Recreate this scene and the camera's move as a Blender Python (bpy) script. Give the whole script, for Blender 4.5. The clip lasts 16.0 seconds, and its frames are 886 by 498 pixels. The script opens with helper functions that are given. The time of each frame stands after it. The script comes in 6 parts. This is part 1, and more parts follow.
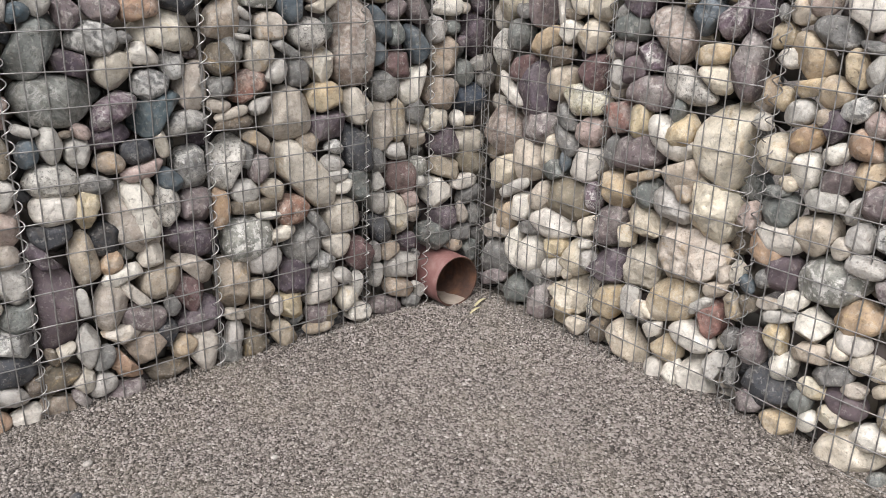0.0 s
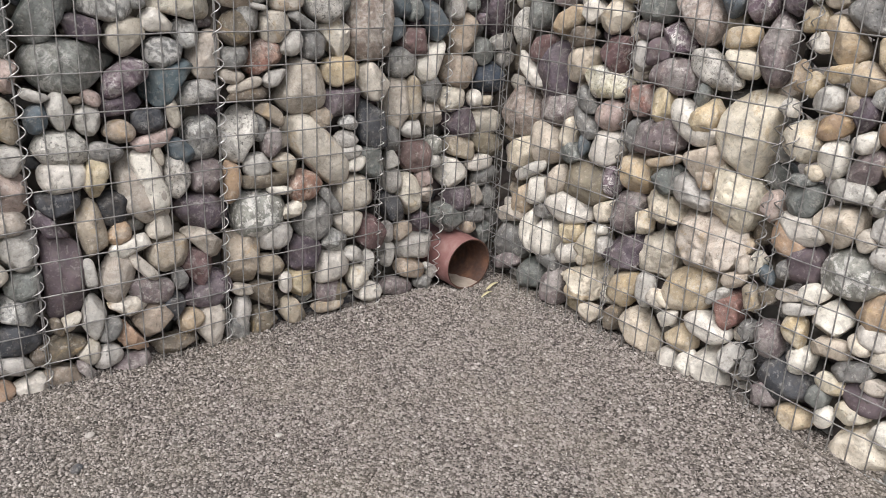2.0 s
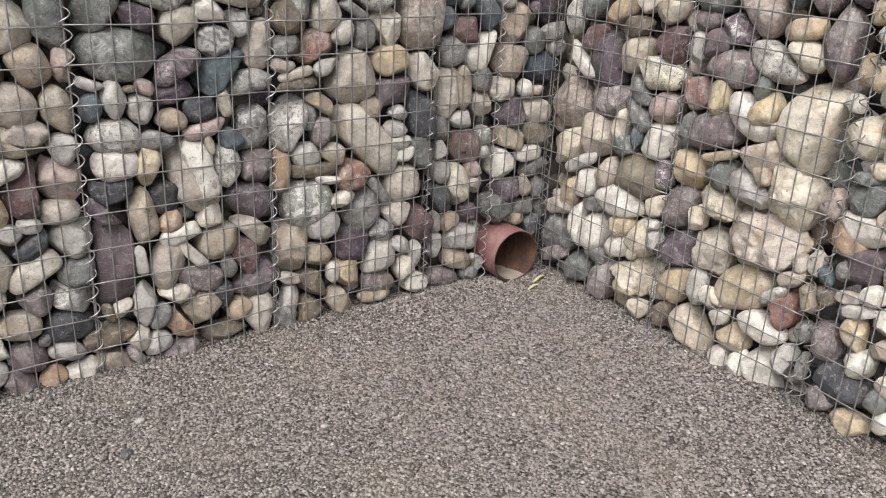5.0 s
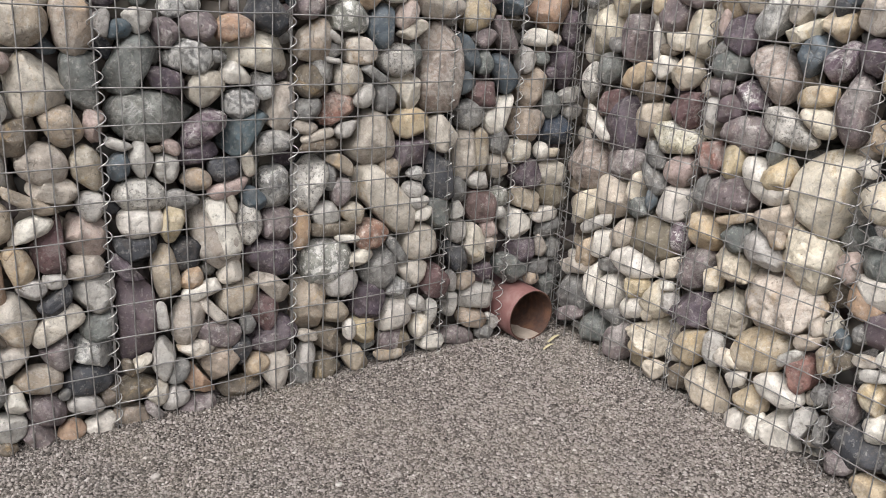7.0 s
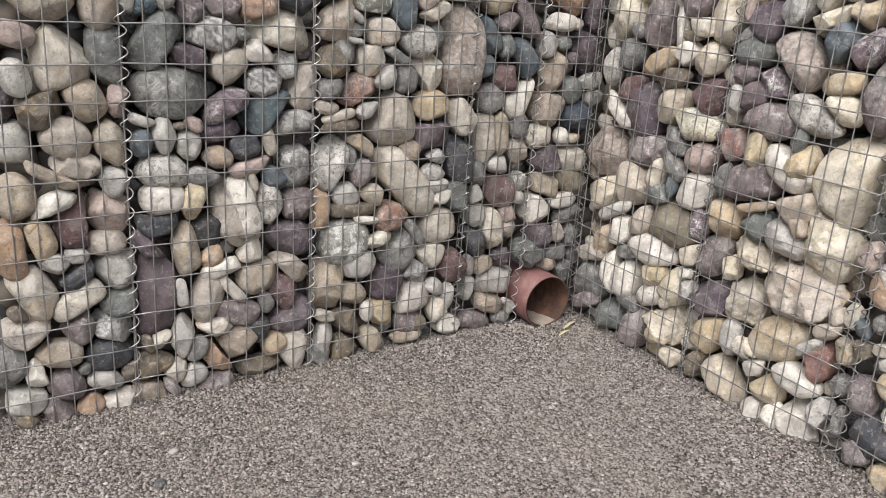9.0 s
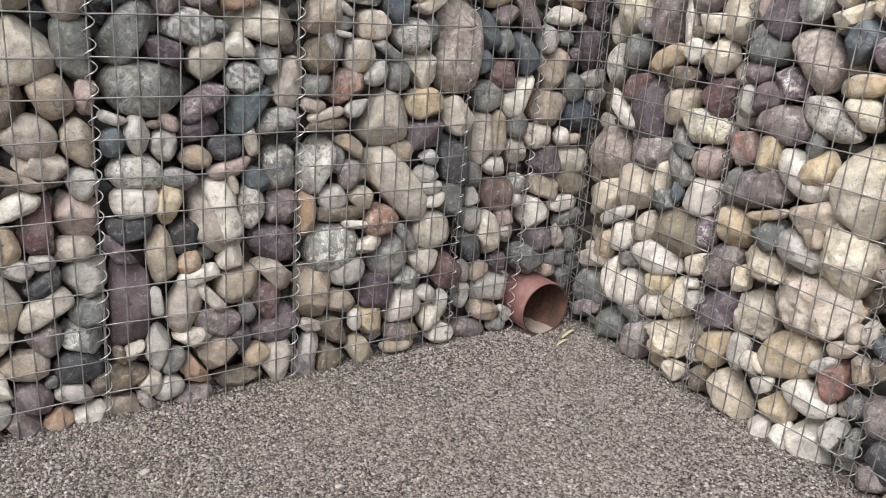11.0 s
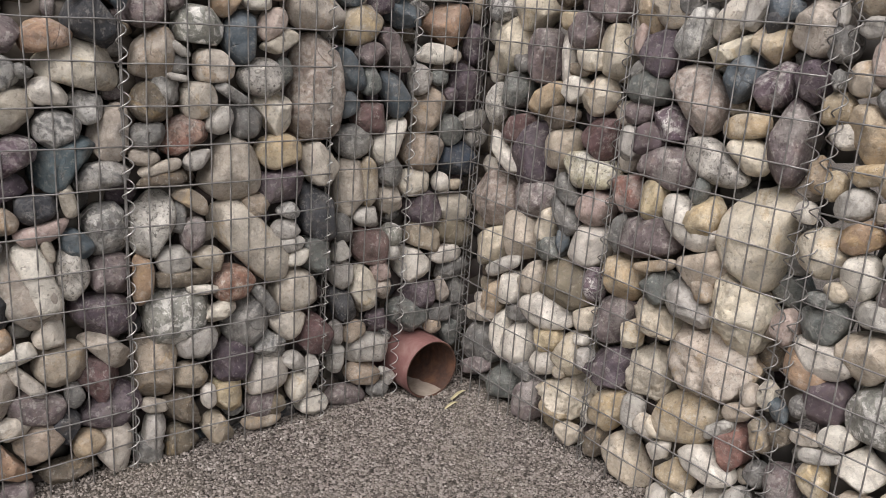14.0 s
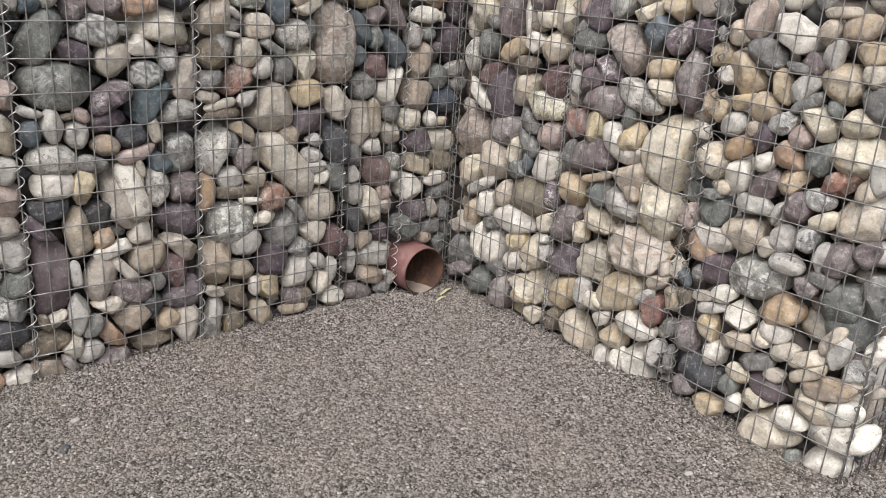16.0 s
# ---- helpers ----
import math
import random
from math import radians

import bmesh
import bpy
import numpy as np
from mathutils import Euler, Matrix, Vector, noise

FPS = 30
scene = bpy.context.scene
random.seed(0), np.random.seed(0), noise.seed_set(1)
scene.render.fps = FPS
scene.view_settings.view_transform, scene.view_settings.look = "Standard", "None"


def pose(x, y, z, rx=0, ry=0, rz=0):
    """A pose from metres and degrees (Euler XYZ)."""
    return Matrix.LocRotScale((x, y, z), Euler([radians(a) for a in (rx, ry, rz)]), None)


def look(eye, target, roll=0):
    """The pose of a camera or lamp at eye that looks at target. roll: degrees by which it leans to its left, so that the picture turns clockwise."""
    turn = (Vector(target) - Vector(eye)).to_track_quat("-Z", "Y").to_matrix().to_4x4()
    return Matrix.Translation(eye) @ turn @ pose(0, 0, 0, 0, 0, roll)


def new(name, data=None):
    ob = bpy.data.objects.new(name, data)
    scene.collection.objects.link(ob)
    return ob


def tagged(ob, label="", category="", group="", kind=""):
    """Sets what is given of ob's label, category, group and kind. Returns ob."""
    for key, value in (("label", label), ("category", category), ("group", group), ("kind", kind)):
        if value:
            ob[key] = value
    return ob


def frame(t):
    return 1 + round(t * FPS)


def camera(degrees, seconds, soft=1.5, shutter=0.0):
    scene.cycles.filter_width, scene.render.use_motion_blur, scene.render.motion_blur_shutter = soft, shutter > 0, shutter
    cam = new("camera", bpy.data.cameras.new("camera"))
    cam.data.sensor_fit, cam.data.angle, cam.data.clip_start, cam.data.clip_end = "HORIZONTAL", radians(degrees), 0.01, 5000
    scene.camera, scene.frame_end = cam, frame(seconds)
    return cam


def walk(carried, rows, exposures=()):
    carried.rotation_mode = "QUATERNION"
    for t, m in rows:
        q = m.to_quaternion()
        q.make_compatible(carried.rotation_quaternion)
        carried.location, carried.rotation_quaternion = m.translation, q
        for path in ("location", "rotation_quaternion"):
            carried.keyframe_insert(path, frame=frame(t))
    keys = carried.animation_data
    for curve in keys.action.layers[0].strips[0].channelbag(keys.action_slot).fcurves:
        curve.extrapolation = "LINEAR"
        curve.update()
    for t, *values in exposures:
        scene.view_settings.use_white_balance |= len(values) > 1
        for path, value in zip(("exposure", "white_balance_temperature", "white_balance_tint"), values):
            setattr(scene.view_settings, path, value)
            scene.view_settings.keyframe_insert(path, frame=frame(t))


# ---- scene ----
cam = camera(56.3, 16.0, soft=0.93)
PATH = [
    (0, (-1.969, -2.245, 1.219), (-0.802, -0.759, 0.563), 1.5),
    (0.5, (-1.965, -2.251, 1.221), (-0.731, -0.816, 0.575), 2.4),
    (1, (-1.973, -2.245, 1.203), (-0.777, -0.783, 0.546), 2.5),
    (1.5, (-1.961, -2.225, 1.198), (-0.8, -0.743, 0.523), 3.2),
    (2, (-1.946, -2.213, 1.19), (-0.808, -0.719, 0.5), 3.0),
    (2.5, (-1.943, -2.202, 1.185), (-0.837, -0.691, 0.483), 2.9),
    (3, (-1.945, -2.203, 1.181), (-0.867, -0.677, 0.467), 2.8),
    (5.3, (-1.945, -2.176, 1.214), (-0.901, -0.633, 0.486), 3.2),
    (5.5, (-1.94, -2.176, 1.224), (-0.897, -0.617, 0.531), 3.3),
    (6, (-1.952, -2.188, 1.229), (-0.908, -0.587, 0.639), 3.2),
    (6.5, (-1.965, -2.194, 1.226), (-0.922, -0.594, 0.634), 3.1),
    (7, (-1.967, -2.193, 1.216), (-0.926, -0.595, 0.616), 3.2),
    (7.5, (-1.975, -2.185, 1.209), (-0.943, -0.584, 0.601), 3.6),
    (8, (-1.985, -2.184, 1.204), (-0.96, -0.58, 0.592), 3.7),
    (8.5, (-1.991, -2.186, 1.198), (-0.972, -0.58, 0.579), 3.8),
    (10.8, (-1.945, -2.118, 1.186), (-0.918, -0.524, 0.549), 4.9),
    (11, (-1.9, -2.072, 1.193), (-0.883, -0.475, 0.55), 4.6),
    (11.5, (-1.775, -1.943, 1.209), (-0.769, -0.343, 0.556), 4.6),
    (12, (-1.641, -1.915, 1.234), (-0.632, -0.319, 0.575), 5.4),
    (12.2, (-1.594, -1.929, 1.257), (-0.571, -0.328, 0.631), 5.9),
    (12.5, (-1.553, -1.934, 1.255), (-0.427, -0.363, 0.74), 6.1),
    (13, (-1.531, -1.911, 1.251), (-0.324, -0.393, 0.762), 5.6),
    (13.5, (-1.553, -1.909, 1.216), (-0.368, -0.377, 0.716), 4.8),
    (14, (-1.626, -1.959, 1.199), (-0.458, -0.432, 0.646), 4.2),
    (14.5, (-1.736, -2.024, 1.209), (-0.542, -0.546, 0.584), 3.0),
    (15, (-1.871, -2.143, 1.219), (-0.64, -0.699, 0.589), 3.0),
    (15.5, (-1.98, -2.313, 1.217), (-0.757, -0.866, 0.578), 3.9),
    (16, (-2.081, -2.433, 1.238), (-0.866, -0.979, 0.598), 4.1),
]
walk(cam, [(t, look(e, g, r)) for t, e, g, r in PATH], exposures=[(0.0, 1.30, 6440, 10), (7.0, 1.28, 6440, 10), (8.5, 1.30, 6440, 10), (11.5, 1.28, 6440, 10), (12.5, 1.27, 6480, 10.4), (13.0, 0.99, 6560, 11.2),
                                                                   (13.5, 0.86, 6600, 12), (14.0, 0.93, 6620, 12), (15.0, 1.14, 6580, 11.5), (15.6, 1.16, 6560, 11.2), (16.0, 1.18, 6440, 10)])

# ---- world and light: a bright overcast sky ----
world = bpy.data.worlds.new("overcast_sky")
scene.world = world
world.use_nodes = True
wn, wl = world.node_tree.nodes, world.node_tree.links
sky = wn.new("ShaderNodeTexSky")
sky.sky_type, sky.sun_disc = "NISHITA", False
sky.sun_elevation, sky.sun_rotation = radians(51), radians(232)
sky.dust_density, sky.air_density = 4.0, 1.0
pale = wn.new("ShaderNodeHueSaturation")
pale.inputs["Saturation"].default_value = 0.30
wl.new(sky.outputs[0], pale.inputs["Color"])
wl.new(pale.outputs[0], wn["Background"].inputs[0])
wn["Background"].inputs[1].default_value = 0.075

sun = new("sun", bpy.data.lights.new("sun", "SUN"))
sun.data.energy, sun.data.angle, sun.data.color = 1.5, radians(48), (1.0, 0.985, 0.982)
sun.matrix_world = look((-4.6, -3.5, 7.9), (0, 0, 0))


# ---- materials ----
def nodes_of(name):
    m = bpy.data.materials.new(name)
    m.use_nodes = True
    return m, m.node_tree.nodes, m.node_tree.links, m.node_tree.nodes["Principled BSDF"]


def math_node(N, K, op, a, b=None, clamp=False):
    n = N.new("ShaderNodeMath")
    n.operation, n.use_clamp = op, clamp
    for i, v in enumerate((a, b)):
        if v is None:
            continue
        if isinstance(v, (int, float)):
            n.inputs[i].default_value = v
        else:
            K.new(v, n.inputs[i])
    return n.outputs[0]


def mix_node(N, K, fac, a, b, kind="MIX"):
    n = N.new("ShaderNodeMix")
    n.data_type, n.blend_type = "RGBA", kind
    for i, v in ((0, fac), (6, a), (7, b)):
        if isinstance(v, (int, float)):
            n.inputs[i].default_value = v
        elif isinstance(v, tuple):
            n.inputs[i].default_value = (*v, 1)
        else:
            K.new(v, n.inputs[i])
    return n.outputs[2]


def noise_node(N, K, where, scale, detail=3, rough=0.55, distortion=0.0):
    n = N.new("ShaderNodeTexNoise")
    n.inputs["Scale"].default_value, n.inputs["Detail"].default_value = scale, detail
    n.inputs["Roughness"].default_value, n.inputs["Distortion"].default_value = rough, distortion
    K.new(where, n.inputs["Vector"])
    return n.outputs[0]


def ramp_node(N, K, fac, stops):
    n = N.new("ShaderNodeValToRGB")
    r = n.color_ramp
    while len(r.elements) < len(stops):
        r.elements.new(0.5)
    for e, (p, c) in zip(r.elements, stops):
        e.position, e.color = p, (*c, 1) if isinstance(c, tuple) else (c, c, c, 1)
    K.new(fac, n.inputs[0])
    return n.outputs[0]


def stone_material(name, base, second, vein=0.0, speck=0.0, rust=0.0, rough=0.72, pits=0.3, bands=0.0, mott=0.56, crust=0.0):
    """River stone: two tones in soft blotches, mottling, fine grain, white veins, specks, ochre staining."""
    m, N, K, P = nodes_of(name)
    geo, info = N.new("ShaderNodeNewGeometry"), N.new("ShaderNodeObjectInfo")
    rnd = info.outputs["Random"]
    shift = N.new("ShaderNodeVectorMath")
    shift.operation = "MULTIPLY_ADD"
    K.new(rnd, shift.inputs[0])
    shift.inputs[1].default_value = (31.0, 17.0, 23.0)
    K.new(geo.outputs["Position"], shift.inputs[2])
    at = shift.outputs[0]
    blotch = ramp_node(N, K, noise_node(N, K, at, 13, 6, 0.65, 0.9), [(0.40, 0.0), (0.58, 1.0)])
    col = mix_node(N, K, blotch, base, second)
    stain = ramp_node(N, K, noise_node(N, K, at, 24, 6, 0.7, 0.5), [(0.52, 0.0), (0.66, 1.0)])
    col = mix_node(N, K, math_node(N, K, "MULTIPLY", stain, 0.12 + rust), col, (0.33, 0.24, 0.15))
    wave = N.new("ShaderNodeTexWave")
    wave.inputs["Scale"].default_value, wave.inputs["Distortion"].default_value = 9.0, 9.0
    wave.inputs["Detail"].default_value, wave.inputs["Detail Scale"].default_value = 4.0, 2.2
    K.new(at, wave.inputs["Vector"])
    layer = math_node(N, K, "MULTIPLY", ramp_node(N, K, wave.outputs[1], [(0.50, 0.0), (0.70, 1.0)]), ramp_node(N, K, rnd, [(0.35, 0.0), (0.75, 0.55)]))
    col = mix_node(N, K, layer, col, second)
    # patches with clear edges, on some of the stones
    where = math_node(N, K, "FRACT", math_node(N, K, "MULTIPLY", rnd, 7.31))
    field = ramp_node(N, K, noise_node(N, K, at, 9, 8, 0.72, 0.3), [(0.51, 0.0), (0.54, 1.0)])
    pale_side = mix_node(N, K, 0.45 if base[1] > 0.14 else 0.10, second, (0.62, 0.59, 0.54))
    col = mix_node(N, K, math_node(N, K, "MULTIPLY", field, ramp_node(N, K, where, [(0.30, 0.10), (0.75, 0.55)])), col, pale_side)
    if bands:
        # foliation: crisp pale and dark streaks along the stone
        streak = N.new("ShaderNodeTexWave")
        streak.bands_direction = "DIAGONAL"
        streak.inputs["Scale"].default_value, streak.inputs["Distortion"].default_value = 14.0, 12.0
        streak.inputs["Detail"].default_value, streak.inputs["Detail Scale"].default_value = 5.0, 1.6
        K.new(at, streak.inputs["Vector"])
        col = mix_node(N, K, math_node(N, K, "MULTIPLY", ramp_node(N, K, streak.outputs[1], [(0.55, 0.0), (0.68, 1.0)]), bands), col, (0.62, 0.60, 0.57))
        col = mix_node(N, K, math_node(N, K, "MULTIPLY", ramp_node(N, K, streak.outputs[1], [(0.12, 1.0), (0.24, 0.0)]), bands * 0.7), col, (0.05, 0.05, 0.052))
    if rust >= 0.1:
        # ochre patches with clear edges
        spot = ramp_node(N, K, noise_node(N, K, at, 10, 7, 0.74, 0.7), [(0.56, 0.0), (0.61, 1.0)])
        col = mix_node(N, K, math_node(N, K, "MULTIPLY", spot, 0.46), col, (0.42, 0.29, 0.15))
    vein *= 1.0 if vein > 0.45 else 0.4
    if vein:
        band = math_node(N, K, "ABSOLUTE", math_node(N, K, "SUBTRACT", noise_node(N, K, at, 13, 7, 0.68, 0.7), 0.5))
        line = ramp_node(N, K, band, [(0.0, 1.0), (0.012, 0.9), (0.030, 0.0)])
        some = ramp_node(N, K, noise_node(N, K, at, 11, 3), [(0.44, 0.0), (0.58, 1.0)])
        col = mix_node(N, K, math_node(N, K, "MULTIPLY", math_node(N, K, "MULTIPLY", line, some), vein), col, (0.66, 0.63, 0.60))
        thin = math_node(N, K, "ABSOLUTE", math_node(N, K, "SUBTRACT", noise_node(N, K, at, 26, 5, 0.62, 0.9), 0.5))
        thin = ramp_node(N, K, thin, [(0.0, 1.0), (0.016, 0.0)])
        where = ramp_node(N, K, noise_node(N, K, at, 16, 2), [(0.50, 0.0), (0.58, 1.0)])
        col = mix_node(N, K, math_node(N, K, "MULTIPLY", math_node(N, K, "MULTIPLY", thin, where), vein * 0.8), col, (0.60, 0.58, 0.55))
    grime = ramp_node(N, K, noise_node(N, K, at, 19, 5, 0.7, 0.8), [(0.53, 0.0), (0.60, 0.30)])
    col = mix_node(N, K, grime, col, (0.13, 0.115, 0.10))
    if crust:
        # chalky white crust in broken patches
        flakes = ramp_node(N, K, noise_node(N, K, at, 30, 7, 0.7, 0.4), [(0.52, 0.0), (0.545, 1.0)])
        zone = ramp_node(N, K, noise_node(N, K, at, 8, 3, 0.5), [(0.36 if crust > 0.9 else 0.44, 0.0), (0.44 if crust > 0.9 else 0.52, 1.0)])
        col = mix_node(N, K, math_node(N, K, "MULTIPLY", math_node(N, K, "MULTIPLY", flakes, zone), crust), col, (0.66, 0.64, 0.60))
    # dark hairline cracks
    crack = math_node(N, K, "ABSOLUTE", math_node(N, K, "SUBTRACT", noise_node(N, K, at, 6, 1, 0.4, 0.3), 0.47))
    crack = ramp_node(N, K, crack, [(0.0, 0.55), (0.003, 0.0)])
    crack = math_node(N, K, "MULTIPLY", crack, ramp_node(N, K, noise_node(N, K, at, 7, 1), [(0.60, 0.0), (0.66, 1.0)]))
    col = mix_node(N, K, crack, col, (0.06, 0.05, 0.045))
    flake = ramp_node(N, K, noise_node(N, K, at, 60, 6, 0.75), [(0.56, 0.0), (0.60, 1.0)])
    col = mix_node(N, K, math_node(N, K, "MULTIPLY", flake, 0.16 + speck * 0.65), col, (0.58, 0.55, 0.50))
    grain = ramp_node(N, K, noise_node(N, K, at, 115, 5, 0.78), [(0.54, 0.0), (0.61, 1.0)])
    col = mix_node(N, K, math_node(N, K, "MULTIPLY", grain, 0.08 + mott * 0.22 + speck * 0.55), col, (0.07, 0.065, 0.06))
    dent = ramp_node(N, K, noise_node(N, K, at, 125, 1, 0.4), [(0.66, 0.0), (0.71, 1.0)])
    dent = math_node(N, K, "MULTIPLY", dent, ramp_node(N, K, noise_node(N, K, at, 14, 3), [(0.42, 0.0), (0.60, 1.0)]))
    col = mix_node(N, K, math_node(N, K, "MULTIPLY", dent, 0.38), col, (0.10, 0.08, 0.065))
    fine, mottle = noise_node(N, K, at, 300, 3, 0.75), noise_node(N, K, at, 42, 6, 0.68, 0.4)
    hsv = N.new("ShaderNodeHueSaturation")
    K.new(col, hsv.inputs["Color"])
    K.new(math_node(N, K, "ADD", math_node(N, K, "MULTIPLY", rnd, 0.02), 0.49), hsv.inputs["Hue"])
    value = math_node(N, K, "ADD", math_node(N, K, "MULTIPLY", rnd, 0.20), 0.785 - mott / 2)
    value = math_node(N, K, "ADD", value, math_node(N, K, "MULTIPLY", fine, 0.24))
    K.new(math_node(N, K, "ADD", value, math_node(N, K, "MULTIPLY", ramp_node(N, K, mottle, [(0.34, 0.0), (0.66, 1.0)]), mott)), hsv.inputs["Value"])
    K.new(hsv.outputs[0], P.inputs["Base Color"])
    K.new(math_node(N, K, "ADD", math_node(N, K, "MULTIPLY", blotch, 0.12), rough - 0.06), P.inputs["Roughness"])
    P.inputs["Specular IOR Level"].default_value = 0.35
    b = N.new("ShaderNodeBump")
    b.inputs["Strength"].default_value, b.inputs["Distance"].default_value = 0.4 + 0.5 * mott, 0.0062
    h = math_node(N, K, "ADD", math_node(N, K, "MULTIPLY", fine, 0.30), mottle)
    pit = ramp_node(N, K, noise_node(N, K, at, 75, 3, 0.6), [(0.30, 0.0), (0.42, 1.0)])
    h = math_node(N, K, "ADD", h, math_node(N, K, "MULTIPLY", pit, pits))
    h = math_node(N, K, "SUBTRACT", h, math_node(N, K, "MULTIPLY", math_node(N, K, "ADD", crack, dent), 0.8))
    K.new(h, b.inputs["Height"])
    K.new(b.outputs[0], P.inputs["Normal"])
    return m


STONE = {
    "buff": stone_material("buff_limestone", (0.618, 0.552, 0.454), (0.522, 0.458, 0.368), 0.2, 0.10, 0.10, mott=0.34),
    "sand": stone_material("sand_coloured_stone", (0.54, 0.466, 0.372), (0.445, 0.38, 0.298), 0.15, 0.15, 0.06, mott=0.34),
    "fawn": stone_material("fawn_sandstone", (0.455, 0.363, 0.258), (0.36, 0.284, 0.20), 0.1, 0.2, 0.12, mott=0.34),
    "cream": stone_material("cream_limestone", (0.59, 0.54, 0.47), (0.49, 0.44, 0.372), 0.2, 0.10, 0.10, mott=0.34),
    "beige": stone_material("beige_sandstone", (0.475, 0.42, 0.358), (0.39, 0.345, 0.29), 0.15, 0.15, 0.06, mott=0.34),
    "tan": stone_material("tan_sandstone", (0.385, 0.318, 0.248), (0.30, 0.25, 0.195), 0.1, 0.2, 0.12, mott=0.34),
    "white": stone_material("white_marble", (0.668, 0.628, 0.565), (0.592, 0.548, 0.486), 0.0, 0.08, 0.04, mott=0.34),
    "grey": stone_material("grey_stone", (0.201, 0.195, 0.186), (0.149, 0.146, 0.140), 0.22, 0.25, 0.02),
    "pale": stone_material("pale_grey_stone", (0.475, 0.45, 0.415), (0.38, 0.358, 0.33), 0.2, 0.2, 0.03, mott=0.34),
    "dark": stone_material("dark_basalt", (0.037, 0.039, 0.046), (0.061, 0.063, 0.070), 0.2, 0.1, 0.0, mott=0.34),
    "purple": stone_material("purple_slate", (0.071, 0.053, 0.068), (0.109, 0.084, 0.099), 0.28, 0.12, 0.0),
    "plum": stone_material("plum_brown_stone", (0.207, 0.165, 0.164), (0.145, 0.116, 0.120), 0.28, 0.3, 0.04),
    "slate": stone_material("blue_slate", (0.077, 0.104, 0.126), (0.119, 0.141, 0.158), 0.12, 0.08, 0.0, mott=0.34),
    "green": stone_material("green_grey_stone", (0.115, 0.126, 0.119), (0.171, 0.178, 0.166), 0.38, 0.2, 0.0),
    "ochre": stone_material("ochre_stone", (0.52, 0.43, 0.30), (0.44, 0.35, 0.235), 0.0, 0.15, 0.15, mott=0.34),
    "orange": stone_material("orange_brown_stone", (0.42, 0.285, 0.185), (0.33, 0.225, 0.155), 0.15, 0.15, 0.15, mott=0.34),
    "red": stone_material("red_sandstone", (0.27, 0.145, 0.115), (0.20, 0.115, 0.10), 0.3, 0.25, 0.0),
    "pink": stone_material("pink_granite", (0.45, 0.355, 0.31), (0.37, 0.29, 0.26), 0.2, 0.3, 0.04, mott=0.34),
    "brown": stone_material("brown_stone", (0.170, 0.136, 0.102), (0.123, 0.100, 0.076), 0.2, 0.2, 0.1),
    "speckled": stone_material("speckled_granite", (0.52, 0.49, 0.44), (0.39, 0.37, 0.34), 0.2, 1.0, 0.05),
    "pinkish": stone_material("pinkish_cream_conglomerate", (0.50, 0.43, 0.365), (0.41, 0.345, 0.29), 0.1, 0.25, 0.10, mott=0.34),
    "lichen": stone_material("grey_stone_with_white_crust", (0.33, 0.325, 0.285), (0.265, 0.268, 0.240), 0.0, 0.3, 0.02, crust=0.95),
    "banded": stone_material("banded_grey_gneiss", (0.22, 0.22, 0.215), (0.32, 0.315, 0.30), 0.5, 0.3, 0.0, bands=0.55),
    "veined": stone_material("purple_slate_with_quartz", (0.11, 0.075, 0.10), (0.15, 0.108, 0.126), 0.9, 0.2, 0.0, bands=0.15, crust=0.3),
    "quartz": stone_material("white_quartz_with_grey_patches", (0.62, 0.59, 0.54), (0.24, 0.235, 0.225), 0.3, 0.4, 0.05, crust=0.5),
    "redplum": stone_material("dark_red_plum_stone", (0.118, 0.067, 0.067), (0.156, 0.099, 0.095), 0.30, 0.25, 0.02),
    "plumslab": stone_material("flat_plum_slate", (0.135, 0.101, 0.110), (0.108, 0.083, 0.094), 0.08, 0.06, 0.0, mott=0.22, pits=0.1),
    "teal": stone_material("dark_teal_slate", (0.058, 0.085, 0.099), (0.090, 0.118, 0.130), 0.15, 0.04, 0.0, mott=0.25),
    "black": stone_material("black_basalt", (0.026, 0.027, 0.031), (0.040, 0.041, 0.046), 0.0, 0.04, 0.0, mott=0.2),
    "rosy": stone_material("rosy_brown_layered_stone", (0.355, 0.292, 0.25), (0.26, 0.20, 0.172), 0.25, 0.2, 0.05, bands=0.18),
    "rust": stone_material("rust_red_speckled_stone", (0.36, 0.245, 0.19), (0.22, 0.115, 0.085), 0.35, 0.55, 0.02),
    "olive": stone_material("olive_brown_stone", (0.215, 0.180, 0.128), (0.165, 0.140, 0.102), 0.06, 0.06, 0.04, mott=0.25),
    "jade": stone_material("grey_green_layered_stone", (0.172, 0.180, 0.162), (0.222, 0.228, 0.207), 0.5, 0.2, 0.02, bands=0.14),
    "navy": stone_material("dark_blue_slate", (0.044, 0.060, 0.088), (0.066, 0.081, 0.106), 0.1, 0.05, 0.0, mott=0.25),
    "blotched": stone_material("cream_stone_with_ochre_and_dark_blotches", (0.58, 0.55, 0.48), (0.40, 0.355, 0.26), 0.2, 1.0, 0.12, crust=0.6),
    "marbled": stone_material("marbled_dark_stone", (0.14, 0.138, 0.138), (0.40, 0.39, 0.37), 0.5, 0.5, 0.0, crust=0.7),
}


